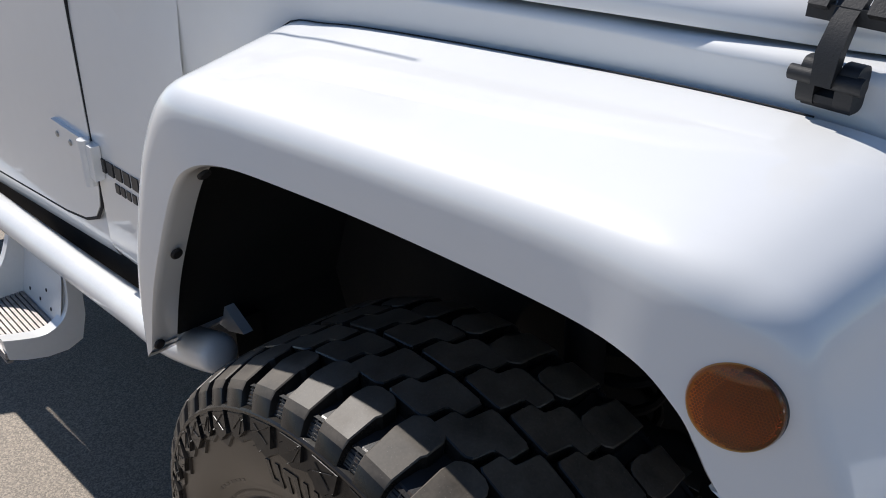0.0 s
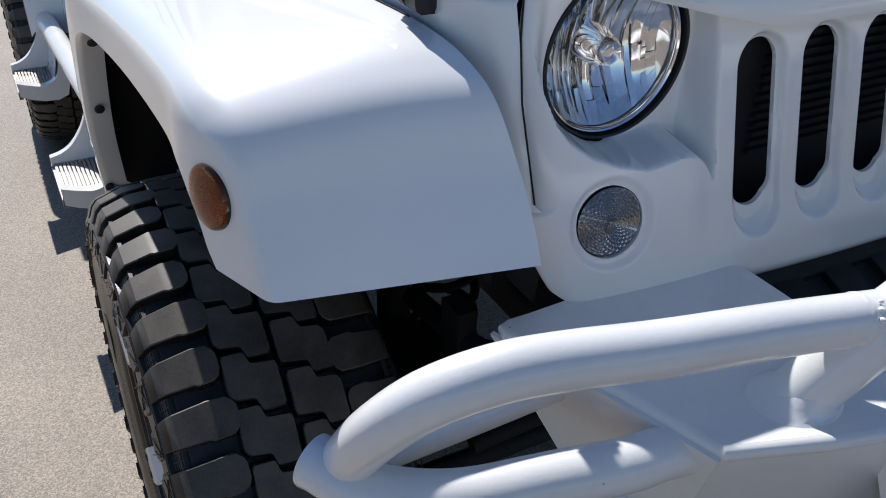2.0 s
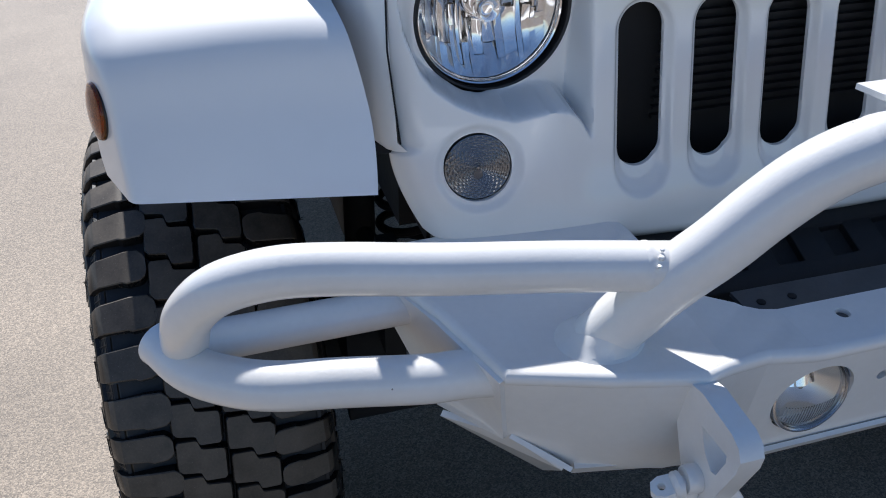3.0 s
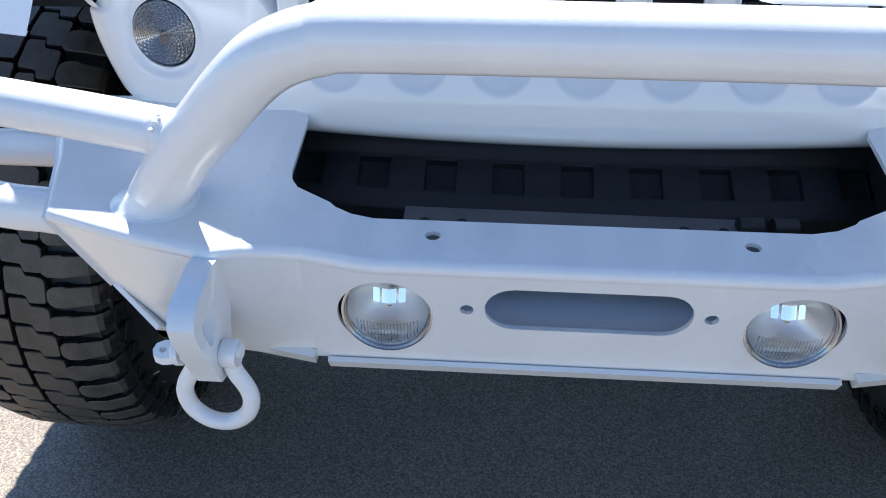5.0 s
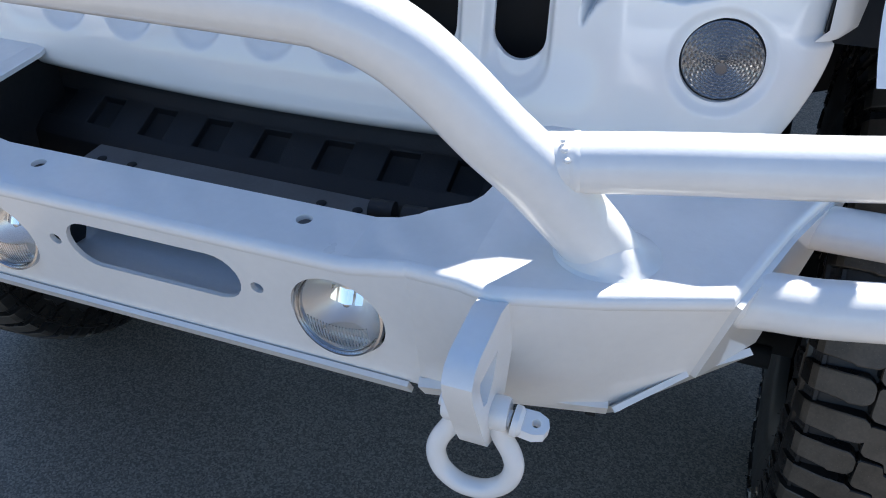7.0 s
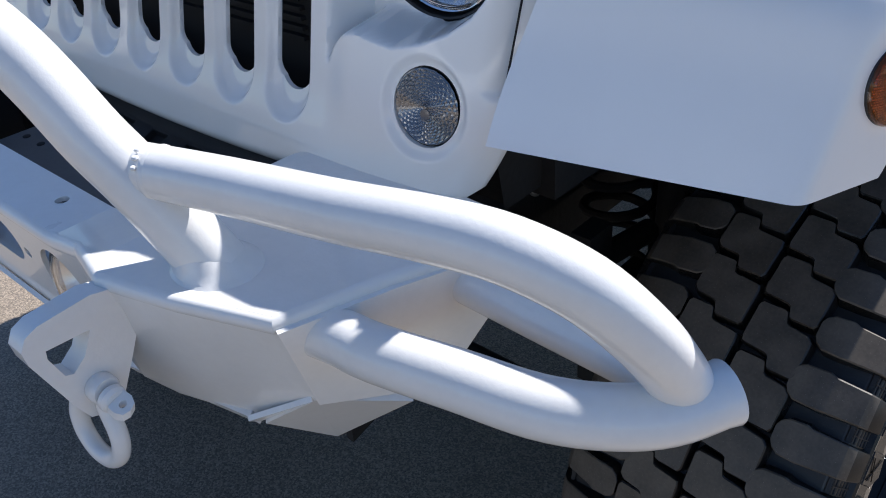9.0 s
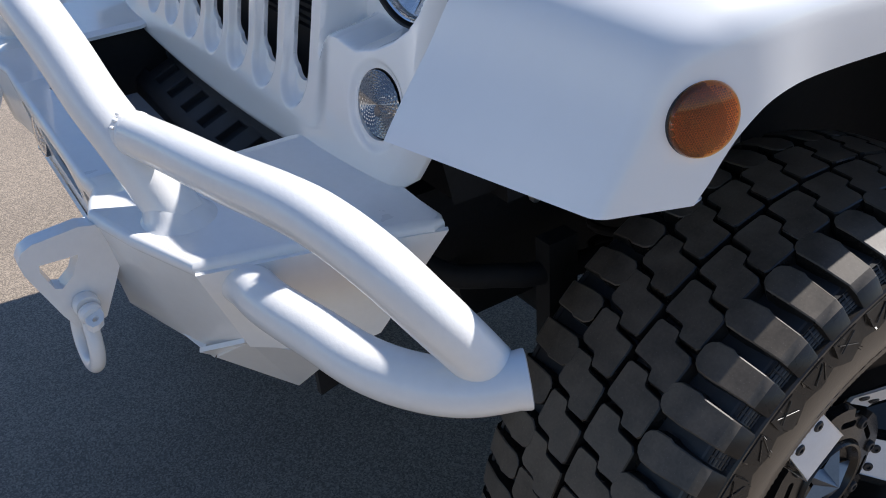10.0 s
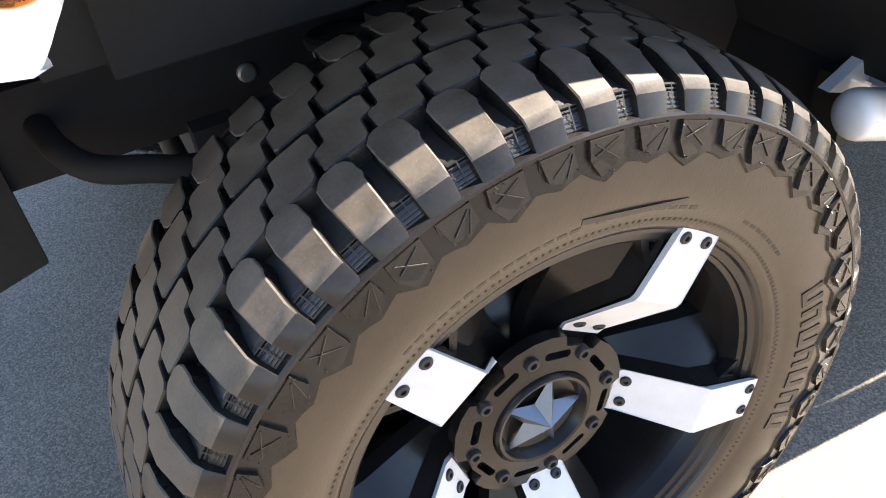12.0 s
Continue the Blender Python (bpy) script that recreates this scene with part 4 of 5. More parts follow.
def shackle(s):
    c = Vector((s * 0.390, -0.756, 0.837))
    ob = thing("bow_shackle", Matrix.Rotation(LEAN, 3, "X") @ c + Vector(LIFT), "white painted bow shackle hanging from the bumper", "shackle", "shackles on the bumper")
    ob.rotation_euler, ob.scale = (radians(-4), 0, radians(s * 4)), (0.92, 0.92, 0.92)
    bm = bmesh.new()
    pts = [(-0.0225, 0, 0.004), (-0.0225, 0, -0.012), (-0.026, 0, -0.024), (-0.036, 0, -0.042), (-0.040, 0, -0.060), (-0.034, 0, -0.080), (-0.018, 0, -0.094), (0, 0, -0.098)]
    pts = pts + [(-x, y, z) for x, y, z in pts[-2::-1]]
    path = spline(pts, 4)
    tube(bm, path, 0.0102, 18)
    for e in (-1, 1):
        m = pose(e * 0.0225, 0, 0.004, 0, 90, 0)
        lathe(bm, [(0, -0.0095), (0.015, -0.0095), (0.017, -0.006), (0.017, 0.006), (0.015, 0.0095), (0, 0.0095)], m, 28)
    part("bow", bm, POWDER, ob)
    bm = bmesh.new()
    tube(bm, [(-0.036 * s, 0, 0.004), (0.034 * s, 0, 0.004)], 0.0085, 20)
    lathe(bm, [(0.0, 0.036), (0.0155, 0.036), (0.0155, 0.042), (0.012, 0.046), (0.0, 0.046)], pose(0, 0, 0.004, 0, s * 90, 0), 24)
    lug = [(0.040, -0.011), (0.058, -0.012), (0.068, -0.008), (0.071, 0.0), (0.068, 0.008), (0.058, 0.012), (0.040, 0.011)]
    plate(bm, lug, lambda u, v, w: Vector((s * u, v * 0.9 + 0.0, 0.004 + 0.45 * v + w - 0.0045)), 0.009, [circle(0.058, 0, 0.0045, 14)])
    bmesh.ops.rotate(bm, verts=bm.verts, cent=(0, 0, 0.004), matrix=Matrix.Rotation(radians(s * 8), 3, "Y"))
    part("pin", bm, POWDER, ob, "shackle pin with eye")
    return ob


for s in (-1, 1):
    recovery(s)
    shackle(s)


# ---- wheels ----
R = 0.466
# tyre pitches change round the tread to keep it quiet: (centre angle, spacing) of each shoulder lug in degrees
LUGS = ([(-63.7 + 8.5 * k, 8.5) for k in range(11)] + [(28.1, 6.8), (34.8, 6.8)] + [(41.6 + 7.2 * k, 7.2) for k in range(16)]
        + [(149.6 + 6.67 * k, 6.8) for k in range(1, 22)])


def crown(a):
    a = abs(a)
    if a < 0.100:
        return R - 0.35 * a * a
    return R - float(np.interp(a, [0.100, 0.138, 0.146, 0.158], [0.0035, 0.0155, 0.0235, 0.0505]))


def around(a, r, th):
    return Vector((a, r * math.cos(th), r * math.sin(th)))


def block(bm, poly, th, depth, sink=0.004):
    """A tread block from a polygon of (across, along) metres, with drafted sides and a worn top edge."""
    cx, cv = sum(p[0] for p in poly) / len(poly), sum(p[1] for p in poly) / len(poly)

    def ring(grow, drop):
        out = []
        for a, v in poly:
            d = math.hypot(a - cx, v - cv)
            k = (d + grow) / d
            aa, vv = cx + (a - cx) * k, cv + (v - cv) * k
            r = crown(min(max(aa, -0.158), 0.158)) - drop
            out.append(bm.verts.new(around(aa, r, th + vv / R)))
        return out

    base, wall, edge, top = ring(0.0052, depth + sink), ring(0.0034, 0.0052), ring(0.0024, 0.0014), ring(0.0008, 0.0)
    n = len(poly)
    for lo, hi in ((base, wall), (wall, edge), (edge, top)):
        for i in range(n):
            bm.faces.new((lo[i], lo[(i + 1) % n], hi[(i + 1) % n], hi[i]))
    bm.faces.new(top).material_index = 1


def lug(bm, e, th, alt, wide):
    """A shoulder lug that runs over the edge of the tread, with a rounded inner end and a step in its flank."""
    prev = None
    stations = [(0.066 + alt, -0.0090, 0.0090), (0.069 + alt, -0.0150, 0.0150), (0.076 + alt, -0.0195, 0.0205), (0.098, -0.0210, 0.0215), (0.104, -0.0185, 0.0210), (0.138, -0.0175, 0.0195), (0.146, -0.0170, 0.0190), (0.1555, -0.0162, 0.0182)]
    for a, lo, hi in stations:
        r = crown(a)
        lo, hi = lo * wide, hi * wide
        ring = [bm.verts.new(around(e * a, rr, th + e * v / R)) for v, rr in (
            (lo - 0.0022, r - 0.022), (lo, r - 0.0014), (lo + 0.0016, r), (hi - 0.0016, r), (hi, r - 0.0014), (hi + 0.0022, r - 0.022))]
        if prev:
            for i in range(5):
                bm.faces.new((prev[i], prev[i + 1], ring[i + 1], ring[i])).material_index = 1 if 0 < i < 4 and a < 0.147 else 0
        else:
            bm.faces.new(ring)
        prev = ring
    bm.faces.new(prev)


def side_a(r):
    return float(np.interp(r, [0.286, 0.301, 0.335, 0.374, 0.406, 0.426, 0.441], [0.132, 0.146, 0.156, 0.1575, 0.153, 0.146, 0.135]))


TO_X = Matrix.Rotation(radians(90), 4, "Y")
# stepped, interlocking block of the two middle rows, and the sipes cut into its top
STEP_BLOCK = [(0.0660, 0.0355), (0.0385, 0.0340), (0.0345, 0.0195), (0.0055, 0.0165), (0.0040, 0.0100), (0.0060, -0.0305), (0.0350, -0.0290), (0.0395, -0.0145), (0.0620, -0.0120), (0.0675, -0.0060)]


def tread(wheel, split):
    """Lugs and blocks round the tyre: single pieces, or one joined mesh for a tyre that stays far off."""
    joined = bmesh.new()
    shapes = {}
    rounded = [(p[0] * u + q[0] * (1 - u), p[1] * u + q[1] * (1 - u)) for p, q in zip(STEP_BLOCK, STEP_BLOCK[1:] + STEP_BLOCK[:1]) for u in (0.90, 0.10)][::-1]
    for k, (deg, gap) in enumerate(LUGS):
        wide = gap / 7.2
        for name, e, shift in (("shoulder_lug", 1, 0.0), ("shoulder_lug", -1, 0.5), ("tread_block", 1, 0.42), ("tread_block", -1, 0.92)):
            th = radians(deg + shift * gap)
            key = (name, e, gap, k % 2 if name == "shoulder_lug" else 0)
            if split and key in shapes:
                piece = new(name, shapes[key])
                piece.parent = wheel
            else:
                bm = bmesh.new() if split else joined
                turn = 0.0 if split else th
                if name == "shoulder_lug":
                    lug(bm, e, turn, 0.004 if k % 2 else -0.002, wide)
                else:
                    block(bm, [(e * a, e * v * wide) for a, v in rounded], turn, 0.018)
                if not split:
                    continue
                piece = part(name, bm, RUBBER, wheel, sharp=22)
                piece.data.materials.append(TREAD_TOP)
                shapes[key] = piece.data
            piece.rotation_euler.x = th
    if split:
        joined.free()
    else:
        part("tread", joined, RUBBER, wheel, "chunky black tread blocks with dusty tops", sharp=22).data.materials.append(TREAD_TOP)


FIRST = radians(127.0)


def hub_plate(wheel):
    """Castellated cover round the centre cap, with eight bolts and eight slots."""
    bm = bmesh.new()
    out = []
    for k in range(5):
        mid = FIRST - radians(36 + 72 * k)
        for d, r in ((24, 0.103), (21.5, 0.1165), (12, 0.1185), (0, 0.1190), (-12, 0.1185), (-21.5, 0.1165), (-24, 0.103), (-36, 0.1045)):
            t = mid + radians(d)
            out.append((r * math.cos(t), r * math.sin(t)))
    holes = []
    for k in range(8):
        t = radians(73 + 45 * k)
        c, u = Vector((math.cos(t), math.sin(t))), Vector((-math.sin(t), math.cos(t)))
        holes.append([tuple(c * (0.0925 + v) + u * w) for w, v in stadium(0, 0, 0.0185, 0.0052, 7)])
    plate(bm, out, lambda u, v, w: Vector((0.081 - w + 0.10 * (0.10 - math.hypot(u, v)), u, v)), 0.016, [circle(0, 0, 0.070, 40), *holes])
    bevel(bm, 0.0012, 1, 40)
    cover = part("hub_cover", bm, RIM, wheel, "black castellated hub cover with bolts and slots")
    for k in range(8):
        t = radians(95.5 + 45 * k)
        bm = bmesh.new()
        lathe(bm, [(0, 0.0), (0.0040, 0.0), (0.0046, 0.0045), (0.0080, 0.0040), (0.0092, 0.0015), (0.0092, -0.006), (0, -0.006)], Matrix.Rotation(t, 4, "X") @ disc_along((0, 0, 0), (1, 0, 0), (0.0825, 0.0955, 0)), 16)
        part("wheel_bolt", bm, BLACK, wheel)
    # raised ring, dished cap and star
    bm = bmesh.new()
    lathe(bm, [(0, 0.070), (0.040, 0.0715), (0.053, 0.0755), (0.057, 0.083), (0.0605, 0.0895), (0.0645, 0.0905), (0.0675, 0.087), (0.0685, 0.080), (0.0715, 0.0795), (0.0720, 0.060)], TO_X, 72)
    part("centre_cap", bm, RIM, wheel, "black dished centre cap with raised ring")
    bm = bmesh.new()
    c = bm.verts.new((0.103, 0, 0))
    vs = [bm.verts.new(around(0.0785, 0.0610 if k % 2 == 0 else 0.0240, FIRST + radians(36) * k - radians(56))) for k in range(10)]
    for i in range(10):
        bm.faces.new((c, vs[i], vs[(i + 1) % 10]))
    part("star_cap", bm, GREY, wheel, "faceted pewter star cap", sharp=10)


def spoke(wheel, th):
    """A black spoke that widens towards the barrel, its bolted white plate and the pocketed gussets at the rim."""
    turn = Matrix.Rotation(th, 4, "X")  # local y runs outward along the spoke
    bm = bmesh.new()
    rows = []
    for r, top, half, foot, base in ((0.060, 0.055, 0.026, 0.030, 0.042), (0.118, 0.060, 0.027, 0.030, 0.055), (0.160, 0.093, 0.030, 0.042, 0.068), (0.205, 0.131, 0.033, 0.056, 0.082), (0.250, 0.133, 0.031, 0.066, 0.096), (0.272, 0.130, 0.029, 0.074, 0.108)):
        rows.append([turn @ Vector((a, r, w)) for a, w in ((foot - 0.02, -base - 0.004), (foot, -base), (top - 0.030, -half - 0.006), (top, -half), (top, half), (top - 0.030, half + 0.006), (foot, base), (foot - 0.02, base + 0.004))])
    sheet(bm, rows)
    bm.faces.new([bm.verts.new(v) for v in rows[-1]])
    bevel(bm, 0.002, 1, 25)
    body = part("spoke", bm, RIM, wheel, "black spoke that widens towards the rim", sharp=25)
    for side in (-1, 1):
        bm = bmesh.new()
        plate(bm, [(0.236, 0.030), (0.287, 0.028), (0.283, 0.068), (0.276, 0.070)], lambda u, v, w: turn @ Vector((0.126 - w, u, side * v)), 0.014, [[(0.252, 0.0345), (0.279, 0.0335), (0.2765, 0.056)]])
        bevel(bm, 0.001, 1)
        part("gusset", bm, RIM, wheel)
    bm = bmesh.new()
    strip = [(0.1425, 0.297), (0.1435, 0.293), (0.1425, 0.209), (0.1400, 0.202), (0.0720, 0.125), (0.0690, 0.116)]
    wid = [0.0290, 0.0310, 0.0355, 0.0355, 0.0315, 0.0290]
    rows = [[turn @ Vector((a, r, w * u)) for u in (-1, -0.93, 0.93, 1)] for (a, r), w in zip(strip, wid)]
    under = [[v + turn.to_3x3() @ Vector((-0.007, -0.002, 0)) for v in row] for row in rows]
    sheet(bm, rows)
    sheet(bm, under)
    loop = lambda rr: [v for v in rr[0]] + [r[-1] for r in rr[1:]] + [v for v in rr[-1][-2::-1]] + [r[0] for r in rr[-2:0:-1]]
    a, b = loop(rows), loop(under)
    sheet(bm, [a + a[:1], b + b[:1]])
    bmesh.ops.remove_doubles(bm, verts=bm.verts, dist=0.0003)
    bevel(bm, 0.0012, 2, 25)
    part("spoke_plate", bm, PLATE_WHITE, wheel, "white bent spoke plate")
    for a, r, w, n in ((0.1433, 0.284, 0.0175, (1, 0, 0)), (0.1433, 0.284, -0.0175, (1, 0, 0)), (0.0765, 0.1300, 0.0165, (0.79, -0.61, 0)), (0.0765, 0.1300, -0.0165, (0.79, -0.61, 0))):
        bm = bmesh.new()
        lathe(bm, [(0, 0.0005), (0.0028, 0.0005), (0.0032, 0.003), (0.0062, 0.0028), (0.0076, 0.001), (0.0076, -0.003), (0, -0.003)], turn @ disc_along((0, 0, 0), n, (a, r, w)), 16)
        part("bolt", bm, BLACK, wheel, "black socket bolt")


def make_wheel(split):
    bm = bmesh.new()
    prof = [(0.236, -0.120), (0.248, -0.02), (0.258, 0.06), (0.266, 0.118), (0.272, 0.126), (0.274, 0.131), (0.283, 0.1335), (0.286, 0.138), (0.291, 0.1395), (0.294, 0.137), (0.294, 0.128)]
    lathe(bm, prof, TO_X, 96)
    lathe(bm, [(0.274, 0.128), (0.267, 0.124), (0.263, 0.110), (0.260, 0.102)], TO_X, 96)
    lathe(bm, [(0.050, 0.030), (0.128, 0.0), (0.20, -0.05), (0.255, -0.06)], TO_X, 64)
    wheel = part("wheel", bm, RIM, vehicle, "black alloy wheel with white bolt-on spoke plates and mud tyre")
    # tyre carcass
    bm = bmesh.new()
    half = [(0.282, 0.120), (0.289, 0.136), (0.295, 0.143), (0.301, 0.1462), (0.304, 0.1458), (0.318, 0.1515), (0.335, 0.156), (0.354, 0.1575), (0.374, 0.1575), (0.391, 0.1555), (0.406, 0.153),
            (0.416, 0.150), (0.426, 0.146), (0.436, 0.140), (0.443, 0.128), (0.445, 0.10), (0.446, 0.05), (0.446, 0.0)]
    lathe(bm, half + [(r, -a) for r, a in half[-2::-1]], TO_X, 150)
    for f in bm.faces:
        f.material_index = 1 if f.calc_center_median().x < 0.12 else 0
    tyre = part("tyre", bm, SIDEWALL, wheel, "black mud-terrain tyre with brown sidewall", sharp=60)
    tyre.data.materials.append(BLACK)
    tread(wheel, split)
    # side biters, stone-guard ribs and the thin rib round the shoulder
    bm = bmesh.new()
    hairs = random.Random(12)
    for e in (1, -1):
        for k, (deg, gap) in enumerate(LUGS):
            wide = gap / 7.2
            th = radians(deg if e > 0 else deg + 0.5 * gap)
            if k % 2:
                poly = [(0.416, -0.019), (0.416, 0.017), (0.399, 0.019), (0.381, 0.008), (0.390, -0.018)]
            else:
                poly = [(0.416, -0.018), (0.416, 0.016), (0.394, 0.012), (0.388, -0.004), (0.398, -0.019)]
            poly = [(r, v * wide) for r, v in poly]
            outer = [bm.verts.new(around(e * (side_a(r) + 0.0075), r, th + v / 0.41)) for r, v in poly]
            inner = [bm.verts.new(around(e * (side_a(r) - 0.004), r + (0.002 if r > 0.41 else -0.002), th + v * 1.08 / 0.41)) for r, v in poly]
            bm.faces.new(outer)
            for i in range(5):
                bm.faces.new((inner[i], inner[(i + 1) % 5], outer[(i + 1) % 5], outer[i]))
            # thin crossed ridges on the biter
            for i, j in ((0, 2), (1, 4)) if k % 2 else ((0, 2), (0, 3)):
                lift = Vector((e * 0.0008, 0, 0))
                p0, p1 = outer[i].co + lift, outer[j].co + lift
                tube(bm, [p0.lerp(p1, 0.16), p0.lerp(p1, 0.84)], 0.0007, 6)
            for _ in range(3):
                w = hairs.uniform(0.05, 0.95)
                i = hairs.randrange(5)
                root = outer[i].co.lerp(outer[(i + 1) % 5].co, w)
                way = Vector((e * 1.0, hairs.uniform(-0.4, 0.4), hairs.uniform(-0.4, 0.4))).normalized()
                tube(bm, [root, root + way * hairs.uniform(0.002, 0.0045)], 0.0005, 4)
            t0 = th + radians(0.5 * gap)
            for q in range(6):
                r0 = 0.4258 + 0.0034 * q
                vs = [around(e * (side_a(r) + 0.0016), r, t0 + dv * wide) for r, dv in ((r0, -0.020), (r0, 0.020), (r0 + 0.0013, 0.020), (r0 + 0.0013, -0.020))]
                vv, bb = [bm.verts.new(v) for v in vs], [bm.verts.new(v + Vector((-e * 0.005, 0, 0))) for v in vs]
                bm.faces.new(vv).material_index = 1
                for i in range(4):
                    bm.faces.new((bb[i], bb[(i + 1) % 4], vv[(i + 1) % 4], vv[i])).material_index = 1
            # upright web that splits the gap
            web = [around(e * (side_a(r) + 0.0024), r, t0 + dv) for r, dv in ((0.4255, -0.0016), (0.4255, 0.0016), (0.4455, 0.0016), (0.4455, -0.0016))]
            bm.faces.new([bm.verts.new(v) for v in web]).material_index = 1
        lathe(bm, [(0.4245, e * 0.147), (0.424, e * 0.1535), (0.4215, e * 0.1560), (0.418, e * 0.1560), (0.4165, e * 0.149)], TO_X, 150)
        # zigzag shield that carries the biters
        top, low, foot = [], [], []
        for k, (deg, gap) in enumerate(LUGS):
            for j in range(4):
                th = radians(deg + (0.0 if e > 0 else 0.5 * gap) + gap * (j / 4 - 0.5))
                r = (0.386, 0.379, 0.372, 0.379)[j] if k % 2 else (0.388, 0.384, 0.380, 0.384)[j]
                top.append(around(e * (side_a(0.417) + 0.0032), 0.417, th))
                low.append(around(e * (side_a(r) + 0.0032), r, th))
                foot.append(around(e * (side_a(r - 0.003) - 0.001), r - 0.003, th))
        sheet(bm, [top + top[:1], low + low[:1], foot + foot[:1]])
    part("side_biter", bm, RUBBER, wheel, "moulded side biters and rim rib", sharp=20).data.materials.append(BLACK)

    def bar(r0, r1, t0, t1, lift):
        bm = bmesh.new()
        vs = [around(side_a(r) + lift, r, t) for r, t in ((r0, t0), (r1, t0), (r1, t1), (r0, t1))]
        bs = [around(side_a(r) - 0.002, r, t) for r, t in ((r0, t0), (r1, t0), (r1, t1), (r0, t1))]
        vv, bb = [bm.verts.new(v) for v in vs], [bm.verts.new(v) for v in bs]
        bm.faces.new(vv)
        for i in range(4):
            bm.faces.new((bb[i], bb[(i + 1) % 4], vv[(i + 1) % 4], vv[i]))
        part("lettering_bar", bm, RUBBER, wheel)

    for start, count in ((14, 7), (204, 7)):
        for k in range(count):
            t = radians(start - 6.0 * k)
            bar(0.336, 0.368, t - radians(4.3), t - radians(3.1), 0.0016)
            bar(0.336, 0.368, t - radians(1.2), t, 0.0016)
            bar(0.361 if k % 2 else 0.336, 0.368 if k % 2 else 0.343, t - radians(3.1), t - radians(1.2), 0.0016)
    for start, stop in ((62, 84), (88, 122), (30, 46), (205, 232)):
        for t in np.arange(start, stop, 2.6):
            bar(0.3210, 0.3255, radians(t), radians(t + 1.9), 0.0006)
    bar(0.3280, 0.3355, radians(66), radians(88), 0.0008)
    bm = bmesh.new()
    for k in range(240):
        t = 2 * math.pi * k / 240
        bm.faces.new([bm.verts.new(around(side_a(r) + 0.0012, r, t + dv)) for r, dv in ((0.3035, 0), (0.3075, 0), (0.3075, 0.010), (0.3035, 0.010))])
    part("bead_ribs", bm, RUBBER, wheel)
    hub_plate(wheel)
    for k in range(5):
        spoke(wheel, FIRST - k * radians(72))
    bm = bmesh.new()
    lathe(bm, [(0.0, -0.03), (0.17, -0.03), (0.17, -0.05), (0.06, -0.06)], TO_X, 48)
    part("brake_disc", bm, STEEL, wheel)
    return wheel


AXLE_Y, AXLE_Z, AXLE_X, TRACK = 0.035, 0.471, -0.017, 0.850
REAR_Z = AXLE_Z - 2.95 * math.tan(LEAN)
wheel = make_wheel(True)
wheel.location, wheel.scale = (AXLE_X + TRACK, AXLE_Y, AXLE_Z), (0.97, 0.97, 0.97)
copy_thing(wheel, pose(AXLE_X - TRACK, AXLE_Y, AXLE_Z, 0, 0, 180) @ pose(0, 0, 0, 95, 0, 0))
rear = make_wheel(False)
rear.location, rear.scale, rear.rotation_euler.x = (TRACK, AXLE_Y + 2.95, REAR_Z), (0.97, 0.97, 0.97), radians(40)
copy_thing(rear, pose(-TRACK, AXLE_Y + 2.95, REAR_Z, 40, 0, 180))


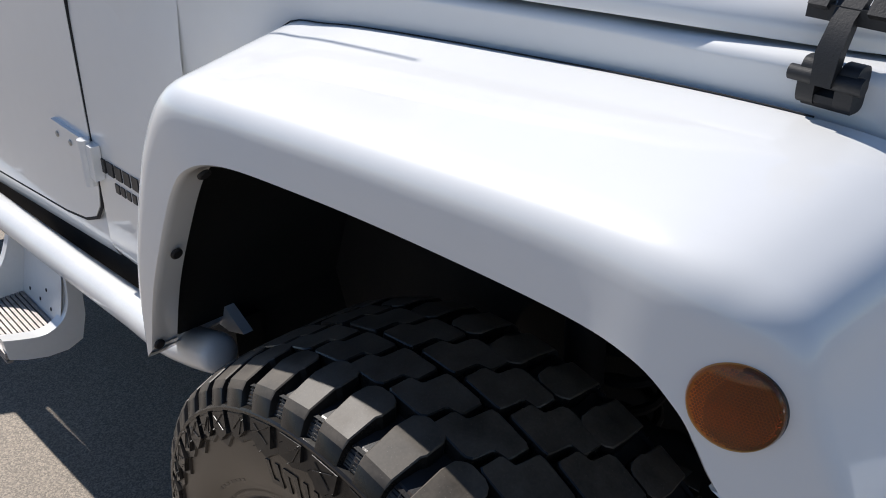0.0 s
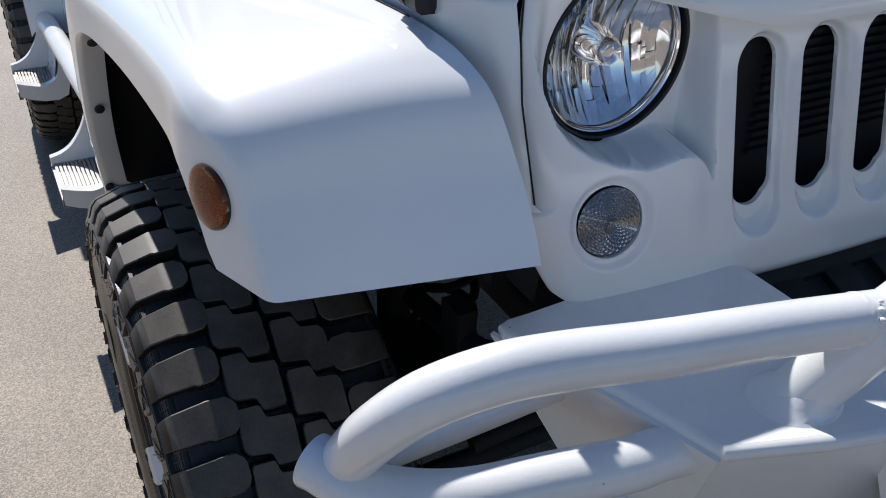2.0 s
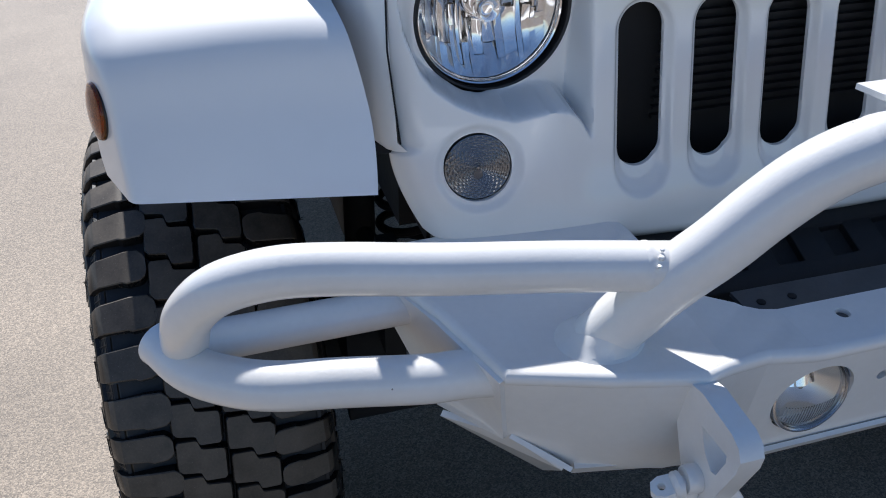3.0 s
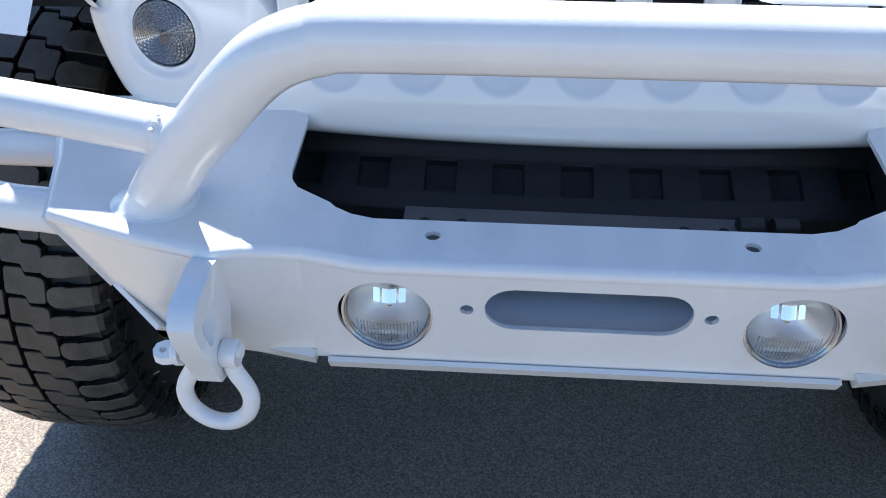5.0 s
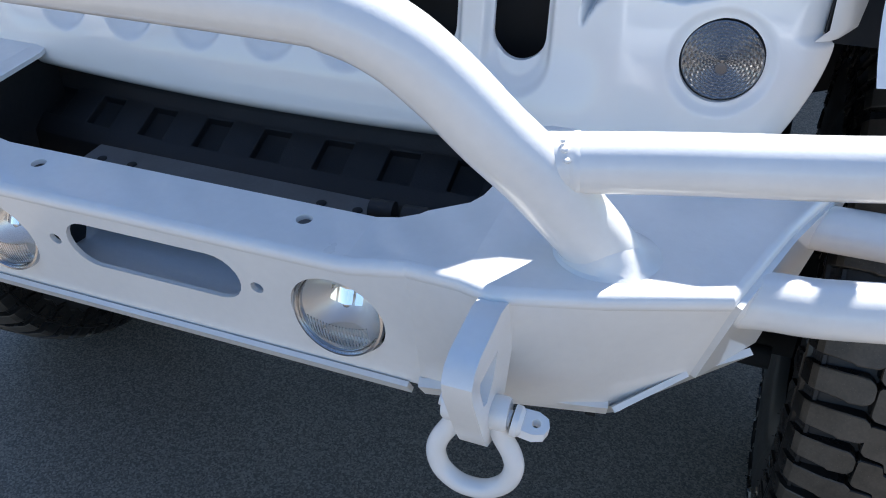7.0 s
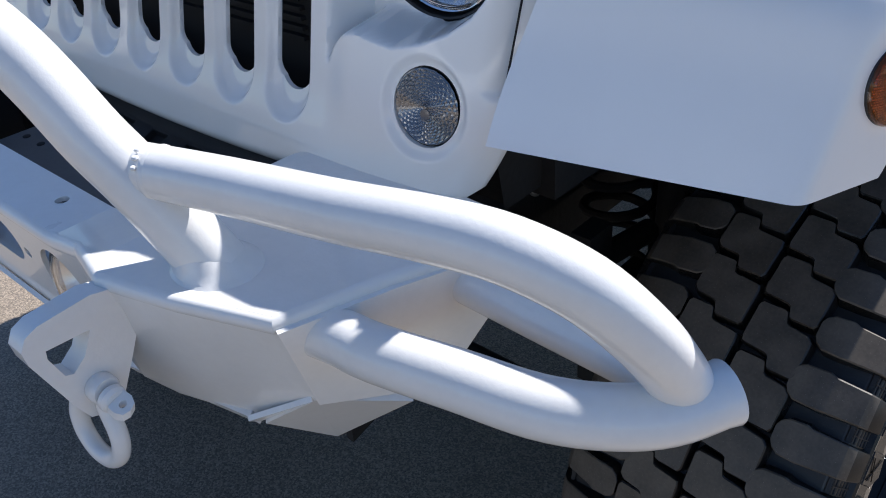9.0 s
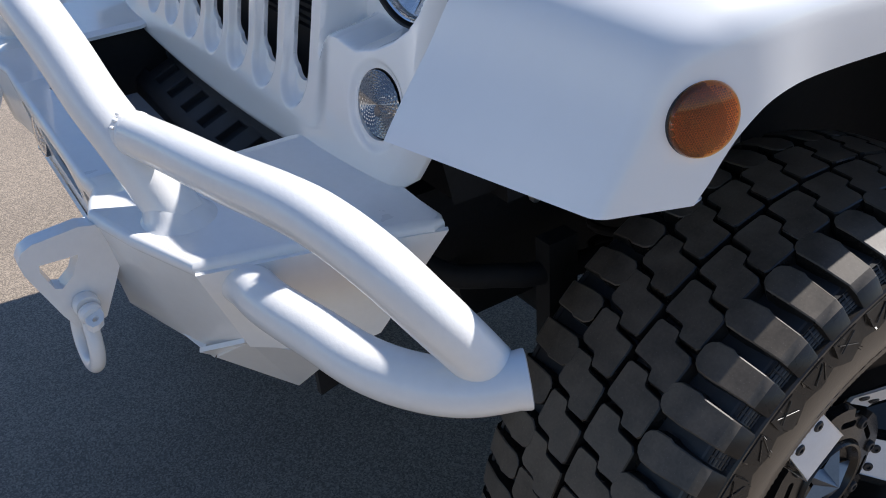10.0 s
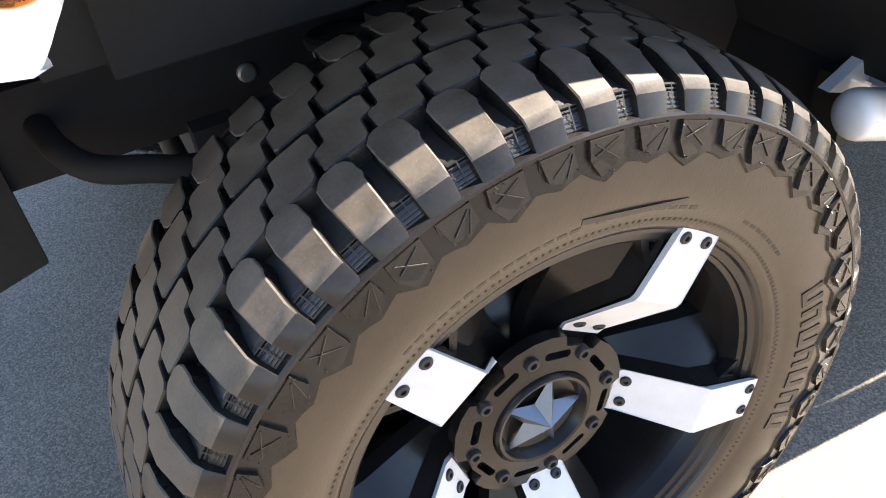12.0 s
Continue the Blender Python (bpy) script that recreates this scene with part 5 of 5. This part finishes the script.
# ---- running gear ----
bm = bmesh.new()
tube(bm, [(-0.70, AXLE_Y, 0.46), (0.70, AXLE_Y, 0.46)], 0.042, 20)
lathe(bm, [(0, -0.13), (0.09, -0.11), (0.13, -0.02), (0.12, 0.08), (0.05, 0.14), (0, 0.15)], pose(-0.18, AXLE_Y, 0.46, 90, 0, 0), 28)
part("front_axle", bm, UNDER, vehicle, "black front axle")
for s in (-1, 1):
    bm = bmesh.new()
    box(bm, (s * 0.35, -0.46, 0.715), (s * 0.435, 2.6, 0.84))
    bevel(bm, 0.01, 2)
    part("frame_rail", bm, UNDER, vehicle)
    bm = bmesh.new()
    box(bm, (s * 0.46, -0.33, 0.90), (s * 0.57, -0.16, 0.98))
    box(bm, (s * 0.47, -0.16, 0.90), (s * 0.585, 0.35, 1.10))
    bevel(bm, 0.015, 2)
    part("inner_fender", bm, UNDER, vehicle)
    bm = bmesh.new()
    turns = [(s * 0.50 + 0.055 * math.cos(a), AXLE_Y + 0.0 + 0.055 * math.sin(a), 0.52 + 0.05 * a / (2 * math.pi)) for a in np.linspace(0, 2 * math.pi * 7, 140)]
    tube(bm, turns, 0.008, 8)
    part("coil_spring", bm, UNDER, vehicle)
    bm = bmesh.new()
    tube(bm, [(s * 0.60, AXLE_Y - 0.02, 0.46), (s * 0.585, AXLE_Y + 0.02, 0.86)], 0.028, 16)
    part("shock_absorber", bm, UNDER, vehicle)
    bm = bmesh.new()
    box(bm, (s * 0.62, AXLE_Y - 0.08, 0.36), (s * 0.70, AXLE_Y + 0.06, 0.58))
    bevel(bm, 0.02, 2)
    part("steering_knuckle", bm, UNDER, vehicle)
    for y, z in ((-0.096, 0.771), (0.010, 0.765)):
        bm = bmesh.new()
        bolt_head(bm, disc_along((0, 0, 0), (s, 0, 0), (s * 0.436, y, z)), 0.013, 0.009, 12)
        part("frame_bolt", bm, STEEL, vehicle, "bright bolt head on the frame")
    bm = bmesh.new()
    tube(bm, spline([(s * 0.40, -0.36, 0.79), (s * 0.49, -0.345, 0.778), (s * 0.535, -0.315, 0.762), (s * 0.565, -0.26, 0.755), (s * 0.585, -0.20, 0.745), (s * 0.60, -0.05, 0.735)], 5), 0.017, 14)
    part("sway_bar_arm", bm, UNDER, vehicle)
    bm = bmesh.new()
    box(bm, (s * 0.575, -0.205, 0.60), (s * 0.605, -0.155, 0.80))
    box(bm, (s * 0.56, -0.16, 0.52), (s * 0.66, -0.02, 0.66))
    bevel(bm, 0.012, 2)
    part("sway_bar_link", bm, UNDER, vehicle, "black sway bar link and bracket")
    bm = bmesh.new()
    slab(bm, [(s * 0.44, -0.50, 0.84), (s * 0.44, -0.415, 0.84), (s * 0.44, -0.412, 0.612), (s * 0.44, -0.50, 0.590)], 0.012)
    part("frame_horn", bm, UNDER, vehicle)
bm = bmesh.new()
lathe(bm, [(0, 0.895), (0.006, 0.895), (0.006, 0.878), (0.016, 0.874), (0.020, 0.866), (0.020, 0.835), (0, 0.83)], Matrix.Translation((0.60, 0.132, 0)), 20)
part("fluid_cap", bm, STEEL, vehicle, "grey metal cap above the shock absorber")
bm = bmesh.new()
tube(bm, [(-0.66, AXLE_Y - 0.16, 0.42), (0.66, AXLE_Y - 0.16, 0.42)], 0.019, 14)
part("tie_rod", bm, UNDER, vehicle)
bm = bmesh.new()
tube(bm, [(-0.55, AXLE_Y - 0.20, 0.50), (0.40, AXLE_Y - 0.24, 0.62)], 0.017, 14)
part("drag_link", bm, UNDER, vehicle)
bm = bmesh.new()
tube(bm, [(-0.85, AXLE_Y + 2.95, REAR_Z), (0.85, AXLE_Y + 2.95, REAR_Z)], 0.045, 16)
part("rear_axle", bm, UNDER, vehicle)
bm = bmesh.new()
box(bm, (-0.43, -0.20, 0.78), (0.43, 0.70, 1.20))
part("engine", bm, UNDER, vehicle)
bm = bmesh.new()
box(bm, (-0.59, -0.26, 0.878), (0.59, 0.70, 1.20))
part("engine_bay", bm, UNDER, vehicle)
bm = bmesh.new()
box(bm, (-0.30, -0.16, 0.48), (0.30, 1.0, 0.80))
bevel(bm, 0.03, 2)
part("gearbox", bm, UNDER, vehicle)
# Added black sheets that close the view of the ground behind the tyres.
for s in (-1, 1):
    bm = bmesh.new()
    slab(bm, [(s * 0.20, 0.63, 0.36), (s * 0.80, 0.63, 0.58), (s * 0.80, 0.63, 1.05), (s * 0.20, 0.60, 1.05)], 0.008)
    part("splash_shield", bm, UNDER, vehicle, "plain black sheet behind the tyre")
bm = bmesh.new()
box(bm, (-0.76, 0.64, 0.66), (0.76, 3.6, 0.80))
part("floor_pan", bm, UNDER, vehicle)


# ---- tub, doors, cabin ----
def tub_side(s):
    bm = bmesh.new()
    rows = []
    for y in np.linspace(0.665, 0.998, 12):
        x = float(np.interp(y, [0.60, 0.72, 0.86, 0.998], [0.795, 0.812, 0.824, 0.829]))
        rows.append([Vector((s * (x + dx), y, z)) for dx, z in ((-0.05, 0.632), (-0.012, 0.637), (0.0, 0.667), (0.0, 0.9), (-0.002, 1.10), (-0.008, 1.20))])
    sheet(bm, rows)
    part("cowl_side", bm, PAINT, vehicle, "white cowl side panel", sharp=50)
    bm = bmesh.new()
    out = [(1.004, 0.805), (1.006, 0.770), (1.016, 0.735), (1.045, 0.702), (1.10, 0.678), (1.20, 0.658), (1.66, 0.602), (2.02, 0.56), (2.02, 1.20), (1.002, 1.30)]
    plate(bm, out, lambda u, v, w: Vector((s * (0.8305 - w), u, v)), 0.03)
    bevel(bm, 0.004, 2)
    door = part("front_door", bm, PAINT, vehicle, "white front door")
    bm = bmesh.new()
    box(bm, (s * 0.829, 1.030, 0.822), (s * 0.840, 1.160, 0.872))
    box(bm, (s * 0.829, 0.968, 0.806), (s * 0.846, 1.026, 0.872))
    bevel(bm, 0.005, 2)
    tube(bm, [(s * 0.843, 1.002, 0.788), (s * 0.843, 1.002, 0.878)], 0.0115, 14)
    part("hinge", bm, PAINT, door, "white exposed door hinge")
    for y in (1.075, 1.135):
        bm = bmesh.new()
        bolt_head(bm, disc_along((0, 0, 0), (s, 0, 0), (s * 0.840, y, 0.848)), 0.006, 0.003, 10)
        part("bolt", bm, STEEL, door)
    bm = bmesh.new()
    q = [(0.630, 0.708), (0.552, 0.670), (0.60, 0.652), (0.73, 0.648)]
    plate(bm, q, lambda u, v, w: Vector((s * (0.812 - w), u, v)), 0.018)
    bevel(bm, 0.004, 2)
    part("body_corner", bm, PAINT, vehicle, "white lower corner of the cowl")
    bm = bmesh.new()
    rows = [[Vector((s * x, y, z - 0.122 * (y - 1.0))) for x, z in ((0.77, 0.628), (0.816, 0.630), (0.826, 0.653), (0.826, 0.693), (0.81, 0.733))] for y in (0.998, 1.5, 2.6)]
    sheet(bm, rows)
    part("sill", bm, PAINT, vehicle, "white sill below the doors")
    bm = bmesh.new()
    edge = [(1.001, 1.28), (1.0, 0.805), (1.002, 0.770), (1.012, 0.733), (1.042, 0.699), (1.10, 0.674), (1.20, 0.654), (1.66, 0.598), (2.02, 0.556)]
    tube(bm, [Vector((s * 0.8275, y, z)) for y, z in edge], 0.0032, 8)
    part("door_gap", bm, GAP, vehicle, "dark shut line of the door")
    bm = bmesh.new()
    slab(bm, [(s * 0.80, 0.60, 0.665), (s * 0.80, 2.6, 0.46), (s * 0.80, 2.6, 0.36), (s * 0.80, 0.60, 0.56)], 0.05 * -s)
    part("rocker_seam", bm, UNDER, vehicle)
    bm = bmesh.new()
    plate(bm, [(2.03, 0.58), (2.40, 0.55), (2.38, 0.85), (2.55, 1.02), (3.7, 0.95), (3.7, 1.15), (2.03, 1.20)], lambda u, v, w: Vector((s * (0.824 - w), u, v)), 0.03)
    part("rear_quarter", bm, PAINT, vehicle, "white rear quarter panel")
    if s < 0:
        # dark lettering on the cowl, as plain bars
        for z0, h, y0, n, w in ((0.822, 0.026, 0.980, 8, 0.024), (0.793, 0.018, 0.930, 9, 0.015)):
            for k in range(n):
                y1 = y0 - k * (w + 0.005)
                bm = bmesh.new()
                box(bm, (s * 0.818, y1 - w, z0), (s * (0.8215 + 0.055 * (y1 - 0.80)), y1, z0 + h))
                part("lettering_bar", bm, INK, vehicle)


for s in (-1, 1):
    tub_side(s)

bm = bmesh.new()
rows = []
for y, z in ((0.74, 1.34), (0.80, 1.36), (0.96, 1.375)):
    rows.append([Vector((x, y, z - 0.04 * abs(x) ** 2)) for x in np.linspace(-0.76, 0.76, 13)])
sheet(bm, rows)
part("cowl_top", bm, PAINT, vehicle, "white cowl")
bm = bmesh.new()
box(bm, (-0.74, 0.98, 1.30), (0.74, 3.7, 1.34))
slab(bm, [(-0.72, 3.66, 1.0), (0.72, 3.66, 1.0), (0.67, 3.60, 1.90), (-0.67, 3.60, 1.90)], 0.03)
rows = [[Vector((x, y, z)) for x in (-0.70, 0.70)] for y, z in ((0.97, 1.36), (1.28, 1.86))]
sheet(bm, rows)
slab(bm, [(-0.69, 1.26, 1.90), (0.69, 1.26, 1.90), (0.67, 3.6, 1.92), (-0.67, 3.6, 1.92)], 0.05)
for s in (-1, 1):
    slab(bm, [(s * 0.72, 1.0, 1.34), (s * 0.72, 3.65, 1.34), (s * 0.67, 3.6, 1.9), (s * 0.69, 1.28, 1.88)], 0.03 * s)
cabin = part("cabin", bm, PAINT, vehicle, "white hard-top cabin")
bm = bmesh.new()
slab(bm, [(-0.62, 0.990, 1.42), (0.62, 0.990, 1.42), (0.60, 1.235, 1.81), (-0.60, 1.235, 1.81)], -0.008)
part("windscreen", bm, GLASS_DARK, cabin, "dark tinted windscreen")
for s in (-1, 1):
    for y0, y1 in ((1.30, 2.0), (2.12, 2.72), (2.84, 3.5)):
        bm = bmesh.new()
        slab(bm, [(s * 0.722, y0, 1.40), (s * 0.722, y1, 1.40), (s * 0.690, y1 - 0.02, 1.80), (s * 0.690, y0 + 0.14 * (y0 < 2), 1.80)], 0.006 * -s)
        part("side_window", bm, GLASS_DARK, cabin, "dark tinted side window")


# ---- side bars with drop steps ----
def side_bar(s):
    bm = bmesh.new()
    pts = [(0.866, 0.520, 0.672), (0.867, 0.545, 0.665), (0.868, 0.610, 0.642), (0.867, 0.711, 0.613), (0.860, 0.843, 0.592), (0.859, 0.966, 0.578), (0.863, 1.281, 0.553), (0.890, 2.40, 0.490), (0.893, 2.52, 0.484)]
    path = spline(pts, 6)
    tube(bm, [Vector((s * p[0], p[1], p[2])) for p in path], [0.034 * math.sqrt(1 - (1 - min(1, (k + 0.4) / 7)) ** 2) for k in range(len(path))], 28)
    bar = part("side_bar", bm, POWDER, vehicle, "white tubular side bar with drop steps")
    curve = spline([(1.026, 0.428), (0.994, 0.436), (0.962, 0.457), (0.930, 0.500), (0.912, 0.540), (0.898, 0.580)], 4)
    curve = [(p[0], p[1]) for p in curve]
    under = [(0.868, 0.575), (0.862, 0.50), (0.862, 0.42), (0.868, 0.378), (0.890, 0.366), (0.940, 0.368), (1.012, 0.388), (1.026, 0.398)]
    sickle = [(p[0], p[1]) for p in spline([(1.026, 0.438), (0.990, 0.426), (0.944, 0.416), (0.905, 0.430), (0.884, 0.462), (0.876, 0.520), (0.878, 0.575)], 4)]
    sickle += [(0.850, 0.575), (0.846, 0.500), (0.850, 0.430), (0.866, 0.372), (0.900, 0.358), (0.945, 0.360), (0.990, 0.373), (1.022, 0.388)]
    for dx, dy, dz in ((-0.012, 0.0, -0.030), (0.016, 0.97, -0.080)):
        bm = bmesh.new()
        for y, thick, shape in ((1.205, 0.032, sickle), (1.432, 0.022, curve + under)):
            plate(bm, shape, lambda u, v, w: Vector((s * (u + dx), y + dy + w, v + dz)), thick)
        bevel(bm, 0.004, 2)
        wall = [(0.906, 0.395), (0.902, 0.42), (0.890, 0.47), (0.880, 0.52), (0.876, 0.57)]
        for inset in (0.0, -0.006):
            sheet(bm, [[Vector((s * (u + dx + inset), y + dy, v + dz)) for u, v in wall] for y in (1.22, 1.44)])
        box(bm, (s * (0.880 + dx), 1.225 + dy, 0.380 + dz), (s * (1.014 + dx), 1.44 + dy, 0.396 + dz))
        step = part("drop_step", bm, POWDER, bar, "white drop step with curved cheeks")
        for y, z in ((1.27, 0.432), (1.33, 0.432), (1.39, 0.432), (1.30, 0.465)):
            bm = bmesh.new()
            x = 0.890 + 0.012 * (0.47 - z) / 0.05 + 0.0006
            bolt_head(bm, disc_along((0, 0, 0), (s, 0, 0.22), (s * (x + dx), y + dy, z + dz)), 0.0045, 0.0008, 12)
            part("drain_hole", bm, GAP, step)
        bm = bmesh.new()
        for k in range(11):
            x = 0.9075 + k * 0.0105
            box(bm, (s * (x + dx), 1.236 + dy, 0.396 + dz), (s * (x + 0.0072 + dx), 1.433 + dy, 0.4085 + dz))
        for k in range(3):
            z = 0.402 - k * 0.010
            box(bm, (s * (1.014 + dx), 1.212 + dy, z - 0.0065 + dz), (s * (1.027 + dx), 1.45 + dy, z + dz))
        bevel(bm, 0.0016, 2)
        part("step_tread", bm, STEP_TREAD, bar, "ribbed worn grey step tread")


for s in (-1, 1):
    side_bar(s)


# antenna at the rear of the right fender
bm = bmesh.new()
lathe(bm, [(0.0, 0.03), (0.006, 0.028), (0.009, 0.012), (0.013, 0.0), (0.0, -0.004)], pose(-0.817, 0.838, 1.184, 0, 6, 0), 20)
antenna = part("antenna", bm, PAINT, vehicle, "thin black mast antenna on a white base")
bm = bmesh.new()
tube(bm, [(-0.815, 0.838, 1.20), (-0.757, 0.826, 1.91)], [0.0035, 0.0022], 10)
part("mast", bm, BLACK, antenna, "black mast")


# rear flares
def rear_flare(s):
    bm = bmesh.new()
    rows = []
    for xi, yi, zi, yc, zc, ya, za in spline(FENDER[:9], 4):
        spots = ((0.82, yi, zi), (0.935, yc, zc + 0.004), (0.948, yc, zc - 0.012), (0.949, ya, za), (0.90, ya, za - 0.004))
        rows.append([Vector((s * x, 3.03 - y, z - 0.21)) for x, y, z in spots])
    sheet(bm, rows)
    part("rear_fender_flare", bm, PAINT, vehicle, "white rear fender flare", sharp=40)


for s in (-1, 1):
    rear_flare(s)
